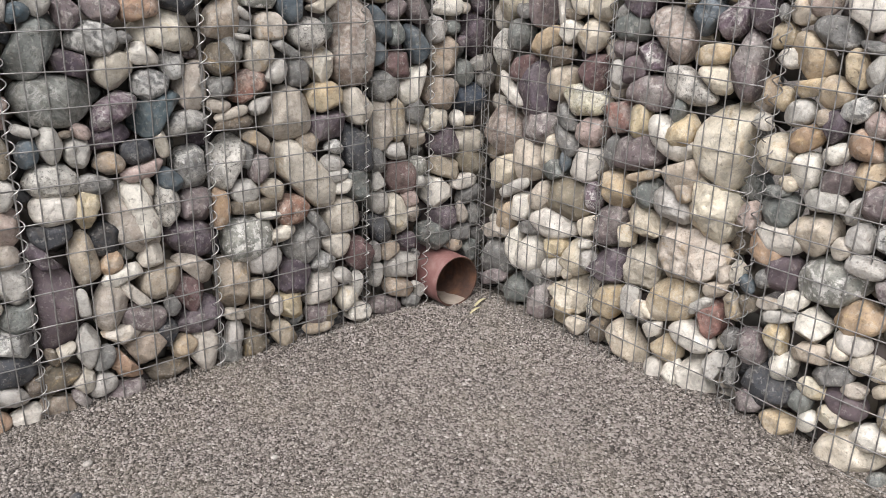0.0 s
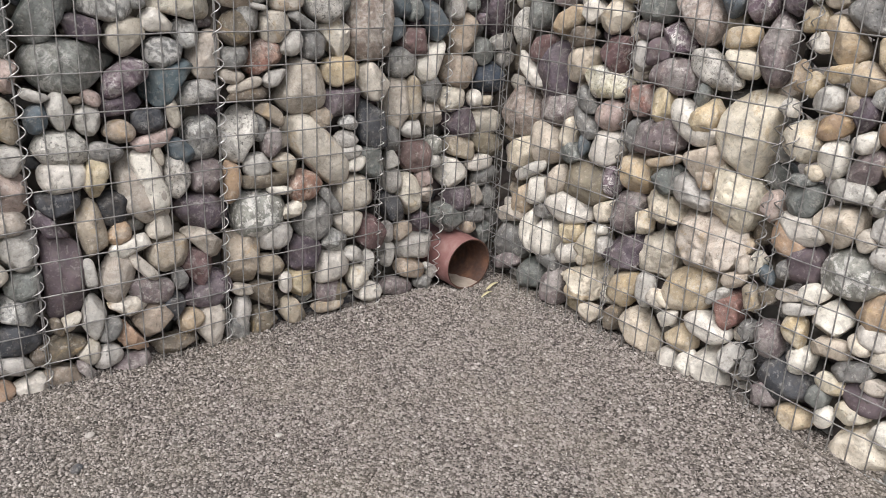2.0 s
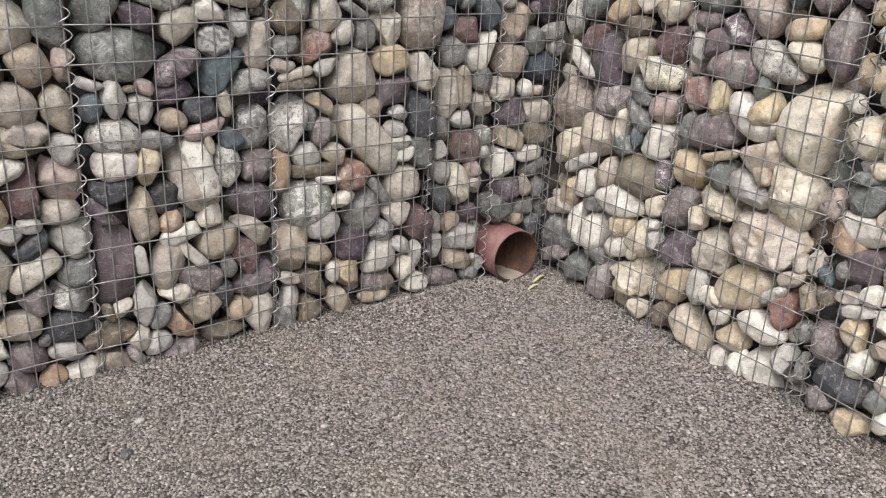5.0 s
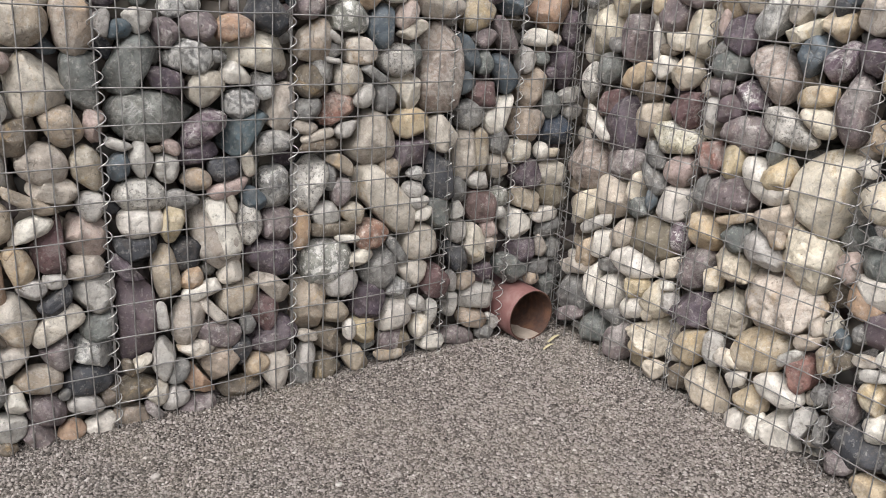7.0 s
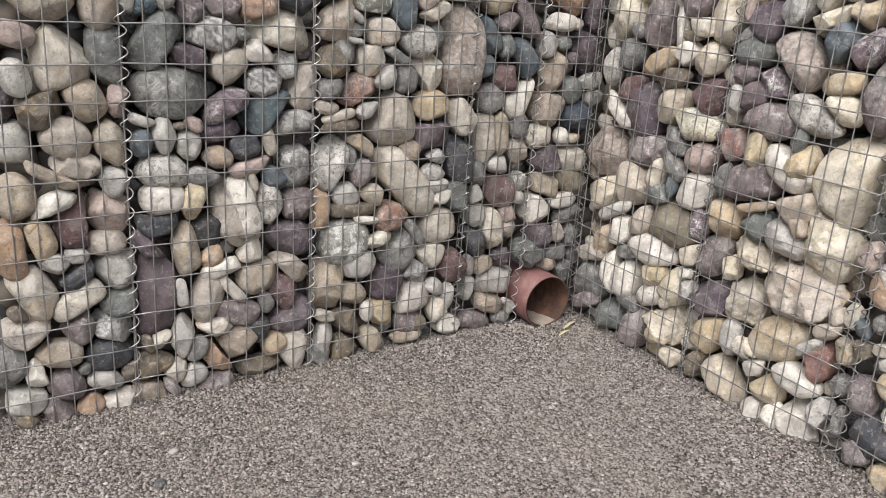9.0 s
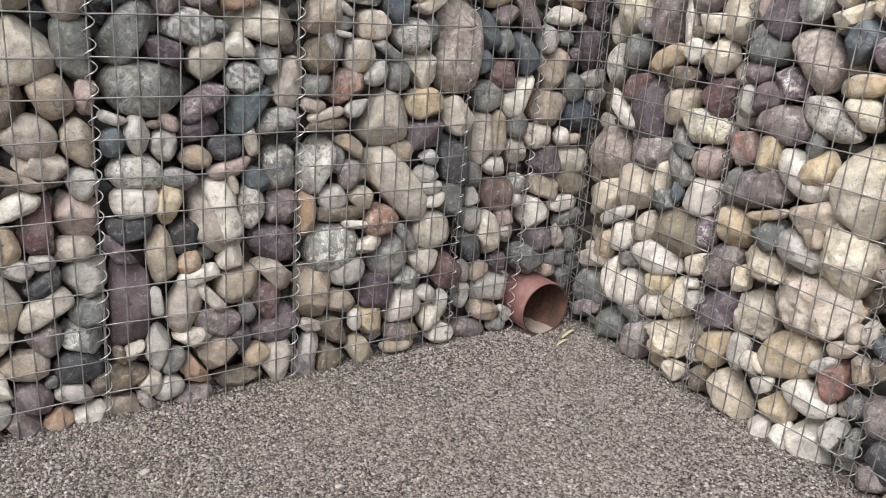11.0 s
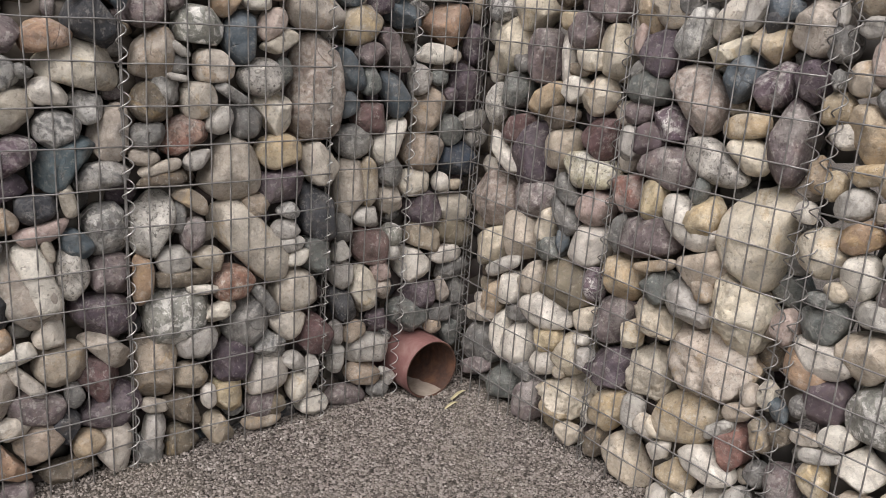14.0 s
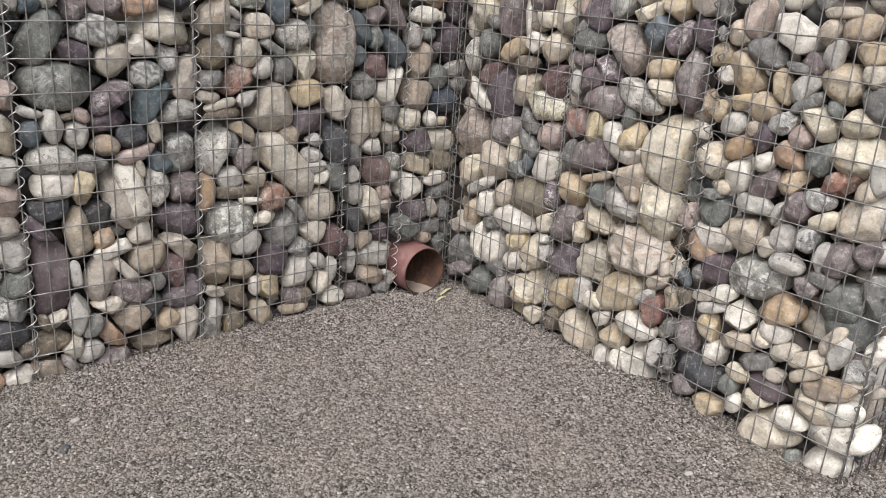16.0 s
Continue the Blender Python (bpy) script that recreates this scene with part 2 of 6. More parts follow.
def wire_material():
    m, N, K, P = nodes_of("galvanised_wire")
    geo = N.new("ShaderNodeNewGeometry")
    n = noise_node(N, K, geo.outputs["Position"], 35, 4, 0.6)
    K.new(ramp_node(N, K, n, [(0.35, (0.22, 0.21, 0.20)), (0.65, (0.34, 0.33, 0.32))]), P.inputs["Base Color"])
    K.new(ramp_node(N, K, n, [(0.3, 0.6), (0.7, 0.42)]), P.inputs["Roughness"])
    P.inputs["Metallic"].default_value = 0.65
    return m


WIRE = wire_material()


def binder_material():
    m, N, K, P = nodes_of("bright_spiral_wire")
    geo = N.new("ShaderNodeNewGeometry")
    n = noise_node(N, K, geo.outputs["Position"], 60, 3, 0.6)
    K.new(ramp_node(N, K, n, [(0.35, (0.42, 0.41, 0.40)), (0.65, (0.60, 0.59, 0.58))]), P.inputs["Base Color"])
    P.inputs["Metallic"].default_value, P.inputs["Roughness"].default_value = 0.7, 0.4
    return m


BINDER = binder_material()


def gravel_material(islands):
    """Fine grey road grit; the loose grains take one colour each, the bed takes a colour by cell, darkened as shade
    between them.
    """
    m, N, K, P = nodes_of("grit_grains" if islands else "grit_bed")
    geo = N.new("ShaderNodeNewGeometry")
    at = geo.outputs["Position"]
    if islands:
        pick = geo.outputs["Random Per Island"]
    else:
        v = N.new("ShaderNodeTexVoronoi")
        v.inputs["Scale"].default_value = 170
        K.new(at, v.inputs["Vector"])
        sep = N.new("ShaderNodeSeparateColor")
        K.new(v.outputs["Color"], sep.inputs[0])
        pick = sep.outputs[0]
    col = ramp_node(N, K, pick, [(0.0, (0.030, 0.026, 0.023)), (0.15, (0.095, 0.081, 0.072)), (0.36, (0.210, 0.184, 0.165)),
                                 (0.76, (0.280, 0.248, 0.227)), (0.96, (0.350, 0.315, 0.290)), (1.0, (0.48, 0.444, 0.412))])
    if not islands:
        # shade between the grains, put into the bed colour
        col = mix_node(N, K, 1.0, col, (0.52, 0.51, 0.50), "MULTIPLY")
    patch = noise_node(N, K, at, 2.2, 4, 0.6)
    col = mix_node(N, K, ramp_node(N, K, patch, [(0.47, 0.0), (0.72, 0.26)]), col, (0.305, 0.264, 0.203), "MIX")
    cool = noise_node(N, K, at, 1.4, 4, 0.6)
    col = mix_node(N, K, ramp_node(N, K, cool, [(0.48, 0.0), (0.70, 0.12)]), col, (0.142, 0.142, 0.142), "MIX")
    K.new(col, P.inputs["Base Color"])
    P.inputs["Roughness"].default_value, P.inputs["Specular IOR Level"].default_value = 0.85, 0.25
    if not islands:
        b = N.new("ShaderNodeBump")
        b.inputs["Strength"].default_value, b.inputs["Distance"].default_value = 1.0, 0.006
        K.new(math_node(N, K, "SUBTRACT", 1.0, v.outputs["Distance"]), b.inputs["Height"])
        K.new(b.outputs[0], P.inputs["Normal"])
    return m


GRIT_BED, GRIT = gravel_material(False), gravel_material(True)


def pipe_material(name, a, b, c, rough):
    m, N, K, P = nodes_of(name)
    at = N.new("ShaderNodeNewGeometry").outputs["Position"]
    n = noise_node(N, K, at, 16, 5, 0.65, 0.4)
    col = ramp_node(N, K, n, [(0.35, a), (0.52, b), (0.70, c)])
    K.new(col, P.inputs["Base Color"])
    K.new(ramp_node(N, K, noise_node(N, K, at, 70, 4), [(0.3, rough - 0.1), (0.7, rough + 0.12)]), P.inputs["Roughness"])
    bp = N.new("ShaderNodeBump")
    bp.inputs["Strength"].default_value, bp.inputs["Distance"].default_value = 0.3, 0.002
    K.new(noise_node(N, K, at, 160, 4), bp.inputs["Height"])
    K.new(bp.outputs[0], P.inputs["Normal"])
    return m


PIPE_OUT = pipe_material("red_brown_pipe_plastic", (0.155, 0.074, 0.068), (0.195, 0.094, 0.087), (0.24, 0.145, 0.130), 0.55)
# brown darkened to stand in for the shade deep inside the pipe
PIPE_IN = pipe_material("darkened_pipe_inside", (0.034, 0.017, 0.012), (0.066, 0.030, 0.018), (0.135, 0.062, 0.033), 0.8)
PIPE_SILT = pipe_material("dried_silt", (0.21, 0.165, 0.13), (0.28, 0.23, 0.19), (0.34, 0.29, 0.245), 0.9)
STRAW = pipe_material("dry_yellow_leaf", (0.42, 0.37, 0.21), (0.48, 0.43, 0.27), (0.36, 0.30, 0.18), 0.7)


# ---- helpers for meshes ----
def part(name, bm, material, parent, label=""):
    me = bpy.data.meshes.new(name)
    bm.to_mesh(me)
    bm.free()
    for p in me.polygons:
        p.use_smooth = True
    me.materials.append(material)
    ob = new(name, me)
    ob.parent = parent
    return tagged(ob, label)


def tube(points, radius, sides=6):
    """A bmesh of a round wire along points."""
    bm = bmesh.new()
    rings = []
    n = len(points)
    for i, p in enumerate(points):
        d = (points[min(i + 1, n - 1)] - points[max(i - 1, 0)]).normalized()
        a = d.cross(Vector((0.3, 0.5, 0.81))).normalized()
        b = d.cross(a)
        rings.append([bm.verts.new(p + radius * (a * math.cos(k * 2 * math.pi / sides) + b * math.sin(k * 2 * math.pi / sides)))
                      for k in range(sides)])
    for r, s in zip(rings, rings[1:]):
        for k in range(sides):
            bm.faces.new((r[k], r[(k + 1) % sides], s[(k + 1) % sides], s[k]))
    bm.faces.new(rings[0][::-1])
    bm.faces.new(rings[-1])
    return bm


BALL = {}


def ball(level):
    """Points and faces of a fine round ball."""
    if level not in BALL:
        bm = bmesh.new()
        bmesh.ops.create_icosphere(bm, subdivisions=level, radius=1)
        BALL[level] = (np.array([v.co[:] for v in bm.verts]), [[v.index for v in f.verts] for f in bm.faces])
        bm.free()
    return BALL[level]


def chipped(level, power, front, cuts, rough, off, hard=0.97):
    """A pebble body with flat faces: power rounds its outline, front its face; cuts are directions and the share that they leave."""
    pts, faces = ball(level)
    p = np.abs(pts)
    size = ((p[:, 0] ** power + p[:, 2] ** power) ** (front / power) + p[:, 1] ** front) ** (-1 / front)
    pts = pts * size[:, None]
    full = pts.copy()
    for n, share in cuts:
        n = np.array(n) / np.linalg.norm(n)
        over = np.clip(pts @ n - share * (full @ n).max(), 0, None)
        pts = pts - over[:, None] * n * hard
    out = []
    for q in pts:
        v = Vector(q)
        low = sum(noise.noise(v * f + off) * k for f, k in rough)
        out.append(q * (1 + low))
    return np.array(out), faces


def finished(name, pts, faces):
    me = bpy.data.meshes.new(name)
    me.from_pydata([tuple(q) for q in pts], [], faces)
    for p in me.polygons:
        p.use_smooth = True
    me.materials.append(None)
    return me


def pebble_mesh(name, kind, seed, level):
    """A river stone that fills the box -1..1. o oval, e egg with its thin end to +x, b blocky, t wedge, a broken and angular, s slab."""
    rng = random.Random(seed)
    off = Vector((rng.uniform(0, 50), rng.uniform(0, 50), rng.uniform(0, 50)))
    power = {"o": 2.3, "e": 2.2, "b": 3.4, "t": 2.7, "a": 3.1, "s": 5.0}[kind]
    rim, free, lo, hi = {"o": (6, 6, 0.81, 0.95), "e": (3, 4, 0.86, 0.97), "b": (6, 7, 0.78, 0.94), "t": (4, 6, 0.80, 0.94), "a": (6, 9, 0.74, 0.93), "s": (4, 4, 0.86, 0.97)}[kind]
    turn, cuts = rng.uniform(0, 6.283), []
    for i in range(rim + free):
        if i < rim:
            a, y = turn + (i + rng.uniform(-0.3, 0.3)) * 6.283 / rim, rng.uniform(-0.45, 0.2)
        else:
            a, y = rng.uniform(0, 6.283), rng.uniform(-1, 0.4)
        s = math.sqrt(1 - y * y)
        cuts.append(((s * math.cos(a), y, s * math.sin(a)), rng.uniform(lo, hi)))
    rough = [(1.2, 0.12 if kind in "oe" else 0.08), (2.7, 0.055 if kind in "ab" else 0.04), (6.5, 0.02 if kind in "at" else 0.011)]
    if level > 3:
        rough.append((14, 0.007))
    pts, faces = chipped(level, power, 3.4, cuts, rough, off)
    taper = {"e": 0.30, "t": 0.52}.get(kind, rng.uniform(-0.16, 0.16))
    bend, skew = rng.uniform(-0.12, 0.12), rng.uniform(-0.15, 0.15)
    w = 1 - taper * pts[:, 0]
    pts = np.stack([pts[:, 0] + skew * pts[:, 2], pts[:, 1] * w ** 0.5, pts[:, 2] * w + bend * (pts[:, 0] ** 2 - 0.4)], 1)
    lo, hi = pts.min(0), pts.max(0)
    return finished(name, (pts - lo) / (hi - lo) * 2 - 1, faces)


def cut_stone_mesh(seed, kind, w, h, angle, flats):
    """A stone with flat sides of its own: each a direction in the wall, in degrees, and how much of the stone it leaves."""
    rng = random.Random(seed)
    off = Vector((rng.uniform(0, 50), rng.uniform(0, 50), rng.uniform(0, 50)))
    cuts = []
    for deg, share in flats:
        a = radians(deg - angle)
        cuts.append(((math.cos(a) * w, rng.uniform(-0.25, 0.0) * min(w, h), math.sin(a) * h), 1 - (1 - share) * 1.25))
    for i in range(6):
        a, y = rng.uniform(0, 6.283), rng.uniform(-1, -0.3)
        s = math.sqrt(1 - y * y)
        cuts.append(((s * math.cos(a), y, s * math.sin(a)), rng.uniform(0.80, 0.95)))
    power = {"o": 2.4, "e": 2.3, "b": 3.6, "t": 2.6, "a": 3.2, "s": 5.0}[kind]
    pts, faces = chipped(4, power, 5.0 if kind == "s" else 3.6, cuts, [(1.4, 0.05), (3.0, 0.04), (7, 0.016), (15, 0.007)], off)
    return finished("stone", pts, faces)


def hewn_mesh(seed, kind, turn, depth, reaches):
    """A stone between eight sides, given by how far each stands from its middle in mm, from turn on anticlockwise; its face is domed, with a few flat spalls."""
    rng = random.Random(seed)
    off = Vector((rng.uniform(0, 50), rng.uniform(0, 50), rng.uniform(0, 50)))
    reach = np.array(reaches) / 1000
    size = float(reach.mean())
    pts, faces = ball(5 if kind == "c" else 4 if size > 0.034 else 3)
    hard = {"o": 7.0, "b": 13.0, "a": 22.0, "c": 22.0}[kind]
    ways = radians(turn) + np.arange(8) * math.pi / 4
    flat = np.stack([np.cos(ways), np.sin(ways)], 1) / reach[:, None]
    rim = (np.clip(pts[:, [0, 2]] @ flat.T, 0, None) ** hard).sum(1) ** (1 / hard)
    dome = {"o": rng.uniform(2.6, 3.6), "b": rng.uniform(3.6, 5.6), "a": rng.uniform(4.5, 8.0), "c": rng.uniform(4.5, 7.0)}[kind]
    pts = pts / ((rim ** dome + (np.abs(pts[:, 1]) / (depth / 2)) ** dome) ** (1 / dome))[:, None]
    for i in range({"o": 4, "b": 7, "a": 10, "c": 12}[kind]):
        a, y = rng.uniform(0, 6.283), rng.uniform(-0.97, -0.35)
        c = math.sqrt(1 - y * y)
        n = np.array((c * math.cos(a), y, c * math.sin(a)))
        over = pts @ n
        over = np.clip(over - over.max() * rng.uniform({"o": 0.78, "b": 0.70, "a": 0.60, "c": 0.62}[kind], 0.93), 0, None)
        pts = pts - over[:, None] * n * (0.97 if kind in "ac" else 0.85)
    rough = {"o": ((1.1, 0.035), (3.0, 0.014)), "b": ((1.3, 0.035), (3.2, 0.030), (8, 0.013)), "a": ((1.5, 0.04), (3.6, 0.040), (8, 0.020), (17, 0.008)), "c": ((1.8, 0.06), (4.0, 0.085), (8, 0.050), (15, 0.022))}[kind]
    crease = {"o": 0.02, "b": 0.06, "a": 0.11, "c": 0.24}[kind]
    swell = [1 + sum(noise.noise(Vector(q) * (f / size) + off) * k for f, k in rough) + crease * (0.18 - abs(noise.noise(Vector(q) * (1.1 / size) - off))) for q in pts]
    return finished("stone", pts * np.array(swell)[:, None], faces)


SHAPES, SHAPE_COUNT = {}, {"o": 9, "e": 6, "b": 8, "t": 5, "a": 10, "s": 3}


def shaped(kind, pick, level):
    """The shared mesh of one stone shape."""
    key = (kind, pick, level)
    if key not in SHAPES:
        SHAPES[key] = pebble_mesh("stone", kind, 100 * ord(kind) + pick, level)
    return SHAPES[key]


# ---- ground: one sheet of grit out to the horizon ----
def ground_height(x, y):
    near = max(0.0, 1 - min(abs(x), 9) / 0.25) if y > -1.8 else 0.0
    near = max(near, max(0.0, 1 - abs(y + 0.03) / 0.25))
    flat = 1.0 if math.hypot(x + 1, y + 1) < 6 else 0.0
    return flat * (0.030 * near * near - 0.004 + 0.010 * noise.noise(Vector((x * 2.3, y * 2.3, 0.4))) + 0.004 * noise.noise(Vector((x * 11, y * 11, 3.0)))
                   - 0.018 * math.exp(-((x + 0.157) ** 2 + (y + 0.03) ** 2) / 0.012))


def spread(lo, hi, step):
    inner = list(np.arange(lo, hi + 1e-6, step))
    far = [0.2, 0.5, 1.0, 2, 4, 8, 16, 40, 100, 300, 900]
    return [lo - f for f in reversed(far)] + inner + [hi + f for f in far]


gx, gy = spread(-3.2, 0.5, 0.04), spread(-3.2, 0.5, 0.04)
bm = bmesh.new()
grid = [[bm.verts.new((x, y, ground_height(x, y))) for x in gx] for y in gy]
for j in range(len(gy) - 1):
    for i in range(len(gx) - 1):
        bm.faces.new((grid[j][i], grid[j][i + 1], grid[j + 1][i + 1], grid[j + 1][i]))
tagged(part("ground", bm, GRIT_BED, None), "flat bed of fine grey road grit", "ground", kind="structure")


def grit_grains(count):
    """Loose grains of grit on the bed, one mesh."""
    rng = np.random.default_rng(5)
    x, y = rng.uniform(-3.1, 0.5, count), rng.uniform(-2.8, 0.06, count)
    thin = rng.uniform(0, 1, count) ** 2
    keep = (x + y > -3.05 - 0.9 * thin) & ((x < 0.02) | (y < -1.62)) & (y > -2.0 - 0.7 * thin) & (x < 0.1 + 0.4 * thin) & (x > -2.35 - 0.7 * thin)
    x, y = x[keep], y[keep]
    count = len(x)
    z = np.array([ground_height(a, b) for a, b in zip(x, y)])
    size = np.clip(rng.lognormal(math.log(0.0035), 0.32, count), 0.0018, 0.0075)
    base = np.array([(1, 0, 0), (0, 1, 0), (-1, 0, 0), (0, -1, 0), (0, 0, 0.68), (0, 0, -0.8)])
    faces = np.array([(0, 1, 4), (1, 2, 4), (2, 3, 4), (3, 0, 4), (1, 0, 5), (2, 1, 5), (3, 2, 5), (0, 3, 5)])
    turn = rng.uniform(0, 6.283, count)
    pts = base[None] * size[:, None, None] * rng.uniform(0.65, 1.35, (count, 6, 1))
    c, s = np.cos(turn)[:, None], np.sin(turn)[:, None]
    lean = rng.uniform(-0.5, 0.5, (count, 1))
    px, py = pts[..., 0] * c - pts[..., 1] * s, pts[..., 0] * s + pts[..., 1] * c
    pz = pts[..., 2] + px * lean
    verts = np.stack([px + x[:, None], py + y[:, None], pz + (z + size * 0.20)[:, None]], -1).reshape(-1, 3)
    idx = (faces[None] + 6 * np.arange(count)[:, None, None]).reshape(-1)
    me = bpy.data.meshes.new("grit")
    me.vertices.add(len(verts))
    me.vertices.foreach_set("co", verts.reshape(-1))
    me.loops.add(len(idx))
    me.loops.foreach_set("vertex_index", idx.astype(np.int32))
    n = len(idx) // 3
    me.polygons.add(n)
    me.polygons.foreach_set("loop_start", np.arange(0, 3 * n, 3, dtype=np.int32))
    me.update(calc_edges=True)
    me.materials.append(GRIT)
    return tagged(new("grit", me), "loose fine grey grit grains lying on the bed", "gravel", kind="stuff")


grit_grains(325000)


# ---- gabion walls ----
TOP = 1.40


class Face:
    """One upright face: u runs to the viewer's right, z up, depth into the wall."""

    def __init__(self, origin, along, inward, bend):
        self.o, self.a, self.n, self.bend = Vector(origin), Vector(along), Vector(inward), bend

    def place(self, u, z, depth):
        return self.o + self.a * u + self.n * (self.bend(u) + depth) + Vector((0, 0, z))

    def turn(self, degrees):
        c, s = math.cos(radians(degrees)), math.sin(radians(degrees))
        up = Vector((0, 0, 1))
        x, z = self.a * c + up * s, up * c - self.a * s
        return Matrix((x, self.n, z)).transposed().to_4x4()


LEFT = Face((0, 0, 0), (1, 0, 0), (0, 1, 0), lambda u: 0.035 if u > -0.538 else -0.058 + (u + 1.6) * 0.042)
RIGHT = Face((-0.03, 0, 0), (0, -1, 0), (1, 0, 0), lambda u: 0.0)
END = Face((0, -1.675, 0), (1, 0, 0), (0, 1, 0), lambda u: 0.0)
DEPTH = 0.27


class Basket:
    def __init__(self, face, u0, u1, label):
        self.face, self.u0, self.u1 = face, u0, u1
        self.root = tagged(new("gabion_basket"), label, "gabion", group="gabion baskets of the stone walls")
        self.root.location = face.place((u0 + u1) / 2, 0, 0)
        self.inv = Matrix.Translation(-self.root.location)
        self.stones = 0

    def add(self, ob, m):
        ob.parent = self.root
        ob.matrix_basis = self.inv @ m
        return ob

    def bulge(self, u, z):
        s = min(1, max(0, (u - self.u0) / (self.u1 - self.u0)))
        return -0.012 * math.sin(math.pi * s) * (0.7 + 0.3 * math.sin(z * 5 + self.u0 * 7))

    def wire(self, points, radius=0.0020, name="wire", mat=None):
        ob = part(name, tube([p - self.root.location for p in points], radius), mat or WIRE, self.root)
        return ob

    def mesh_panel(self):
        f, u0, u1 = self.face, self.u0, self.u1
        rng = random.Random(int(u0 * 977) + 3)
        count = max(3, round((u1 - u0) / 0.051))
        zs = [-0.03 + i * (TOP + 0.03) / 15 for i in range(16)]
        for i in range(count + 1):
            u = u0 + 0.004 + (u1 - u0 - 0.008) * i / count
            lean = rng.uniform(-0.006, 0.006)
            over_pipe = f is LEFT and abs(u + 0.157) < 0.104
            self.wire([f.place(u + lean * math.sin(z * 2.2) + rng.uniform(-0.0012, 0.0012), z, self.bulge(u, z) + 0.003) for z in ([0.215] + zs[3:] if over_pipe else zs)])
        for k in range(15):
            z = (0.016 if u0 > 1.1 else 0.006) + 0.0936 * k + rng.uniform(-0.0025, 0.0025)
            us = [u0 + (u1 - u0) * i / 10 for i in range(11)]
            if f is LEFT and u0 < -0.157 < u1 and z < 0.21:
                us = [-0.054 + 0.054 * i / 4 for i in range(5)]
            sag = rng.uniform(-0.004, 0.004)
            self.wire([f.place(u, z + sag * math.sin((u - u0) / (u1 - u0) * math.pi) + rng.uniform(-0.001, 0.001), self.bulge(u, z) - 0.001) for u in us])
        # back mesh and lid, flat
        for i in range(count // 2 + 1):
            u = u0 + 0.004 + (u1 - u0 - 0.008) * i / (count // 2)
            self.wire([f.place(u, -0.03, DEPTH), f.place(u, TOP, DEPTH)])
            self.wire([f.place(u, TOP, 0.002), f.place(u, TOP, DEPTH)])
        for k in range(14):
            self.wire([f.place(u0, 0.058 + 0.0936 * k, DEPTH + 0.004), f.place(u1, 0.058 + 0.0936 * k, DEPTH + 0.004)])
        for k in range(6):
            d = 0.002 + (DEPTH - 0.002) * k / 5
            self.wire([f.place(u0, TOP + 0.004, d), f.place(u1, TOP + 0.004, d)])

    def spiral(self, u, radius=0.0125, pitch=0.05, phase=0.0, depth=0.0, z0=0.02, z1=TOP, mat=None):
        pts = []
        rng = random.Random(int(u * 5000))
        turns = (z1 - z0) / pitch
        n = int(turns * 12)
        for i in range(n + 1):
            a = i / 12 * 2 * math.pi + phase
            z = z0 + i / 12 * pitch
            r = radius * (1 + 0.12 * math.sin(z * 9 + u * 40))
            wob = 0.004 * math.sin(z * 4.1 + u * 13) - (0.014 * min(1, max(0, (0.24 - z) / 0.06)) if abs(u + 0.248) < 0.01 else 0)
            pts.append(self.face.place(u + wob + r * math.sin(a), z, depth - r * math.cos(a)))
        self.wire(pts, 0.0017, "spiral_binder", mat or BINDER)

    def rubble(self, end=None):
        """The stones deep inside, packed solid."""
        u_end = self.u1 if end is None else end
        rng = random.Random(int(self.u0 * 311) + 9)
        src = [pebble_mesh("rubble", k, 7 + i, 1) for i, k in enumerate("obae")]
        vs, fs, base = [], [], 0
        nu = max(2, round((u_end - self.u0) / 0.07))
        for layer, depth in enumerate((0.145, 0.215)):
            for iu in range(nu):
                for iz in range(20):
                    me = rng.choice(src)
                    u = self.u0 + (iu + 0.5 + rng.uniform(-0.2, 0.2)) * (u_end - self.u0) / nu
                    z = 0.005 + iz * 0.07 + rng.uniform(-0.015, 0.015)
                    r = rng.uniform(0.042, 0.056)
                    u = min(max(u, self.u0 + 0.025), u_end - (0.13 if self.u1 == 1.675 else 0.025))
                    z = min(z, TOP - r)
                    if self.face is RIGHT and abs(u - 1.0915) < (0.085 if layer == 0 else 0.06):
                        continue
                    if self.face is LEFT and math.hypot(u + 0.157, z - 0.10) < 0.185:
                        continue
                    m = Matrix.Translation(self.face.place(u, z, depth + rng.uniform(-0.01, 0.01)) - self.root.location) @ \
                        Euler((rng.uniform(0, 6), rng.uniform(0, 6), rng.uniform(0, 6))).to_matrix().to_4x4() @ \
                        Matrix.Diagonal((r * rng.uniform(0.9, 1.2), r * rng.uniform(0.7, 1), r, 1))
                    vs += [m @ v.co for v in me.vertices]
                    fs += [[base + i for i in p.vertices] for p in me.polygons]
                    base += len(me.vertices)
        me = bpy.data.meshes.new("rubble")
        me.from_pydata(vs, [], fs)
        for p in me.polygons:
            p.use_smooth = True
        me.materials.clear()
        me.materials.append(RUBBLE)
        ob = tagged(new("rubble", me), "mixed river stones deep inside the basket", kind="stuff")
        ob.parent = self.root


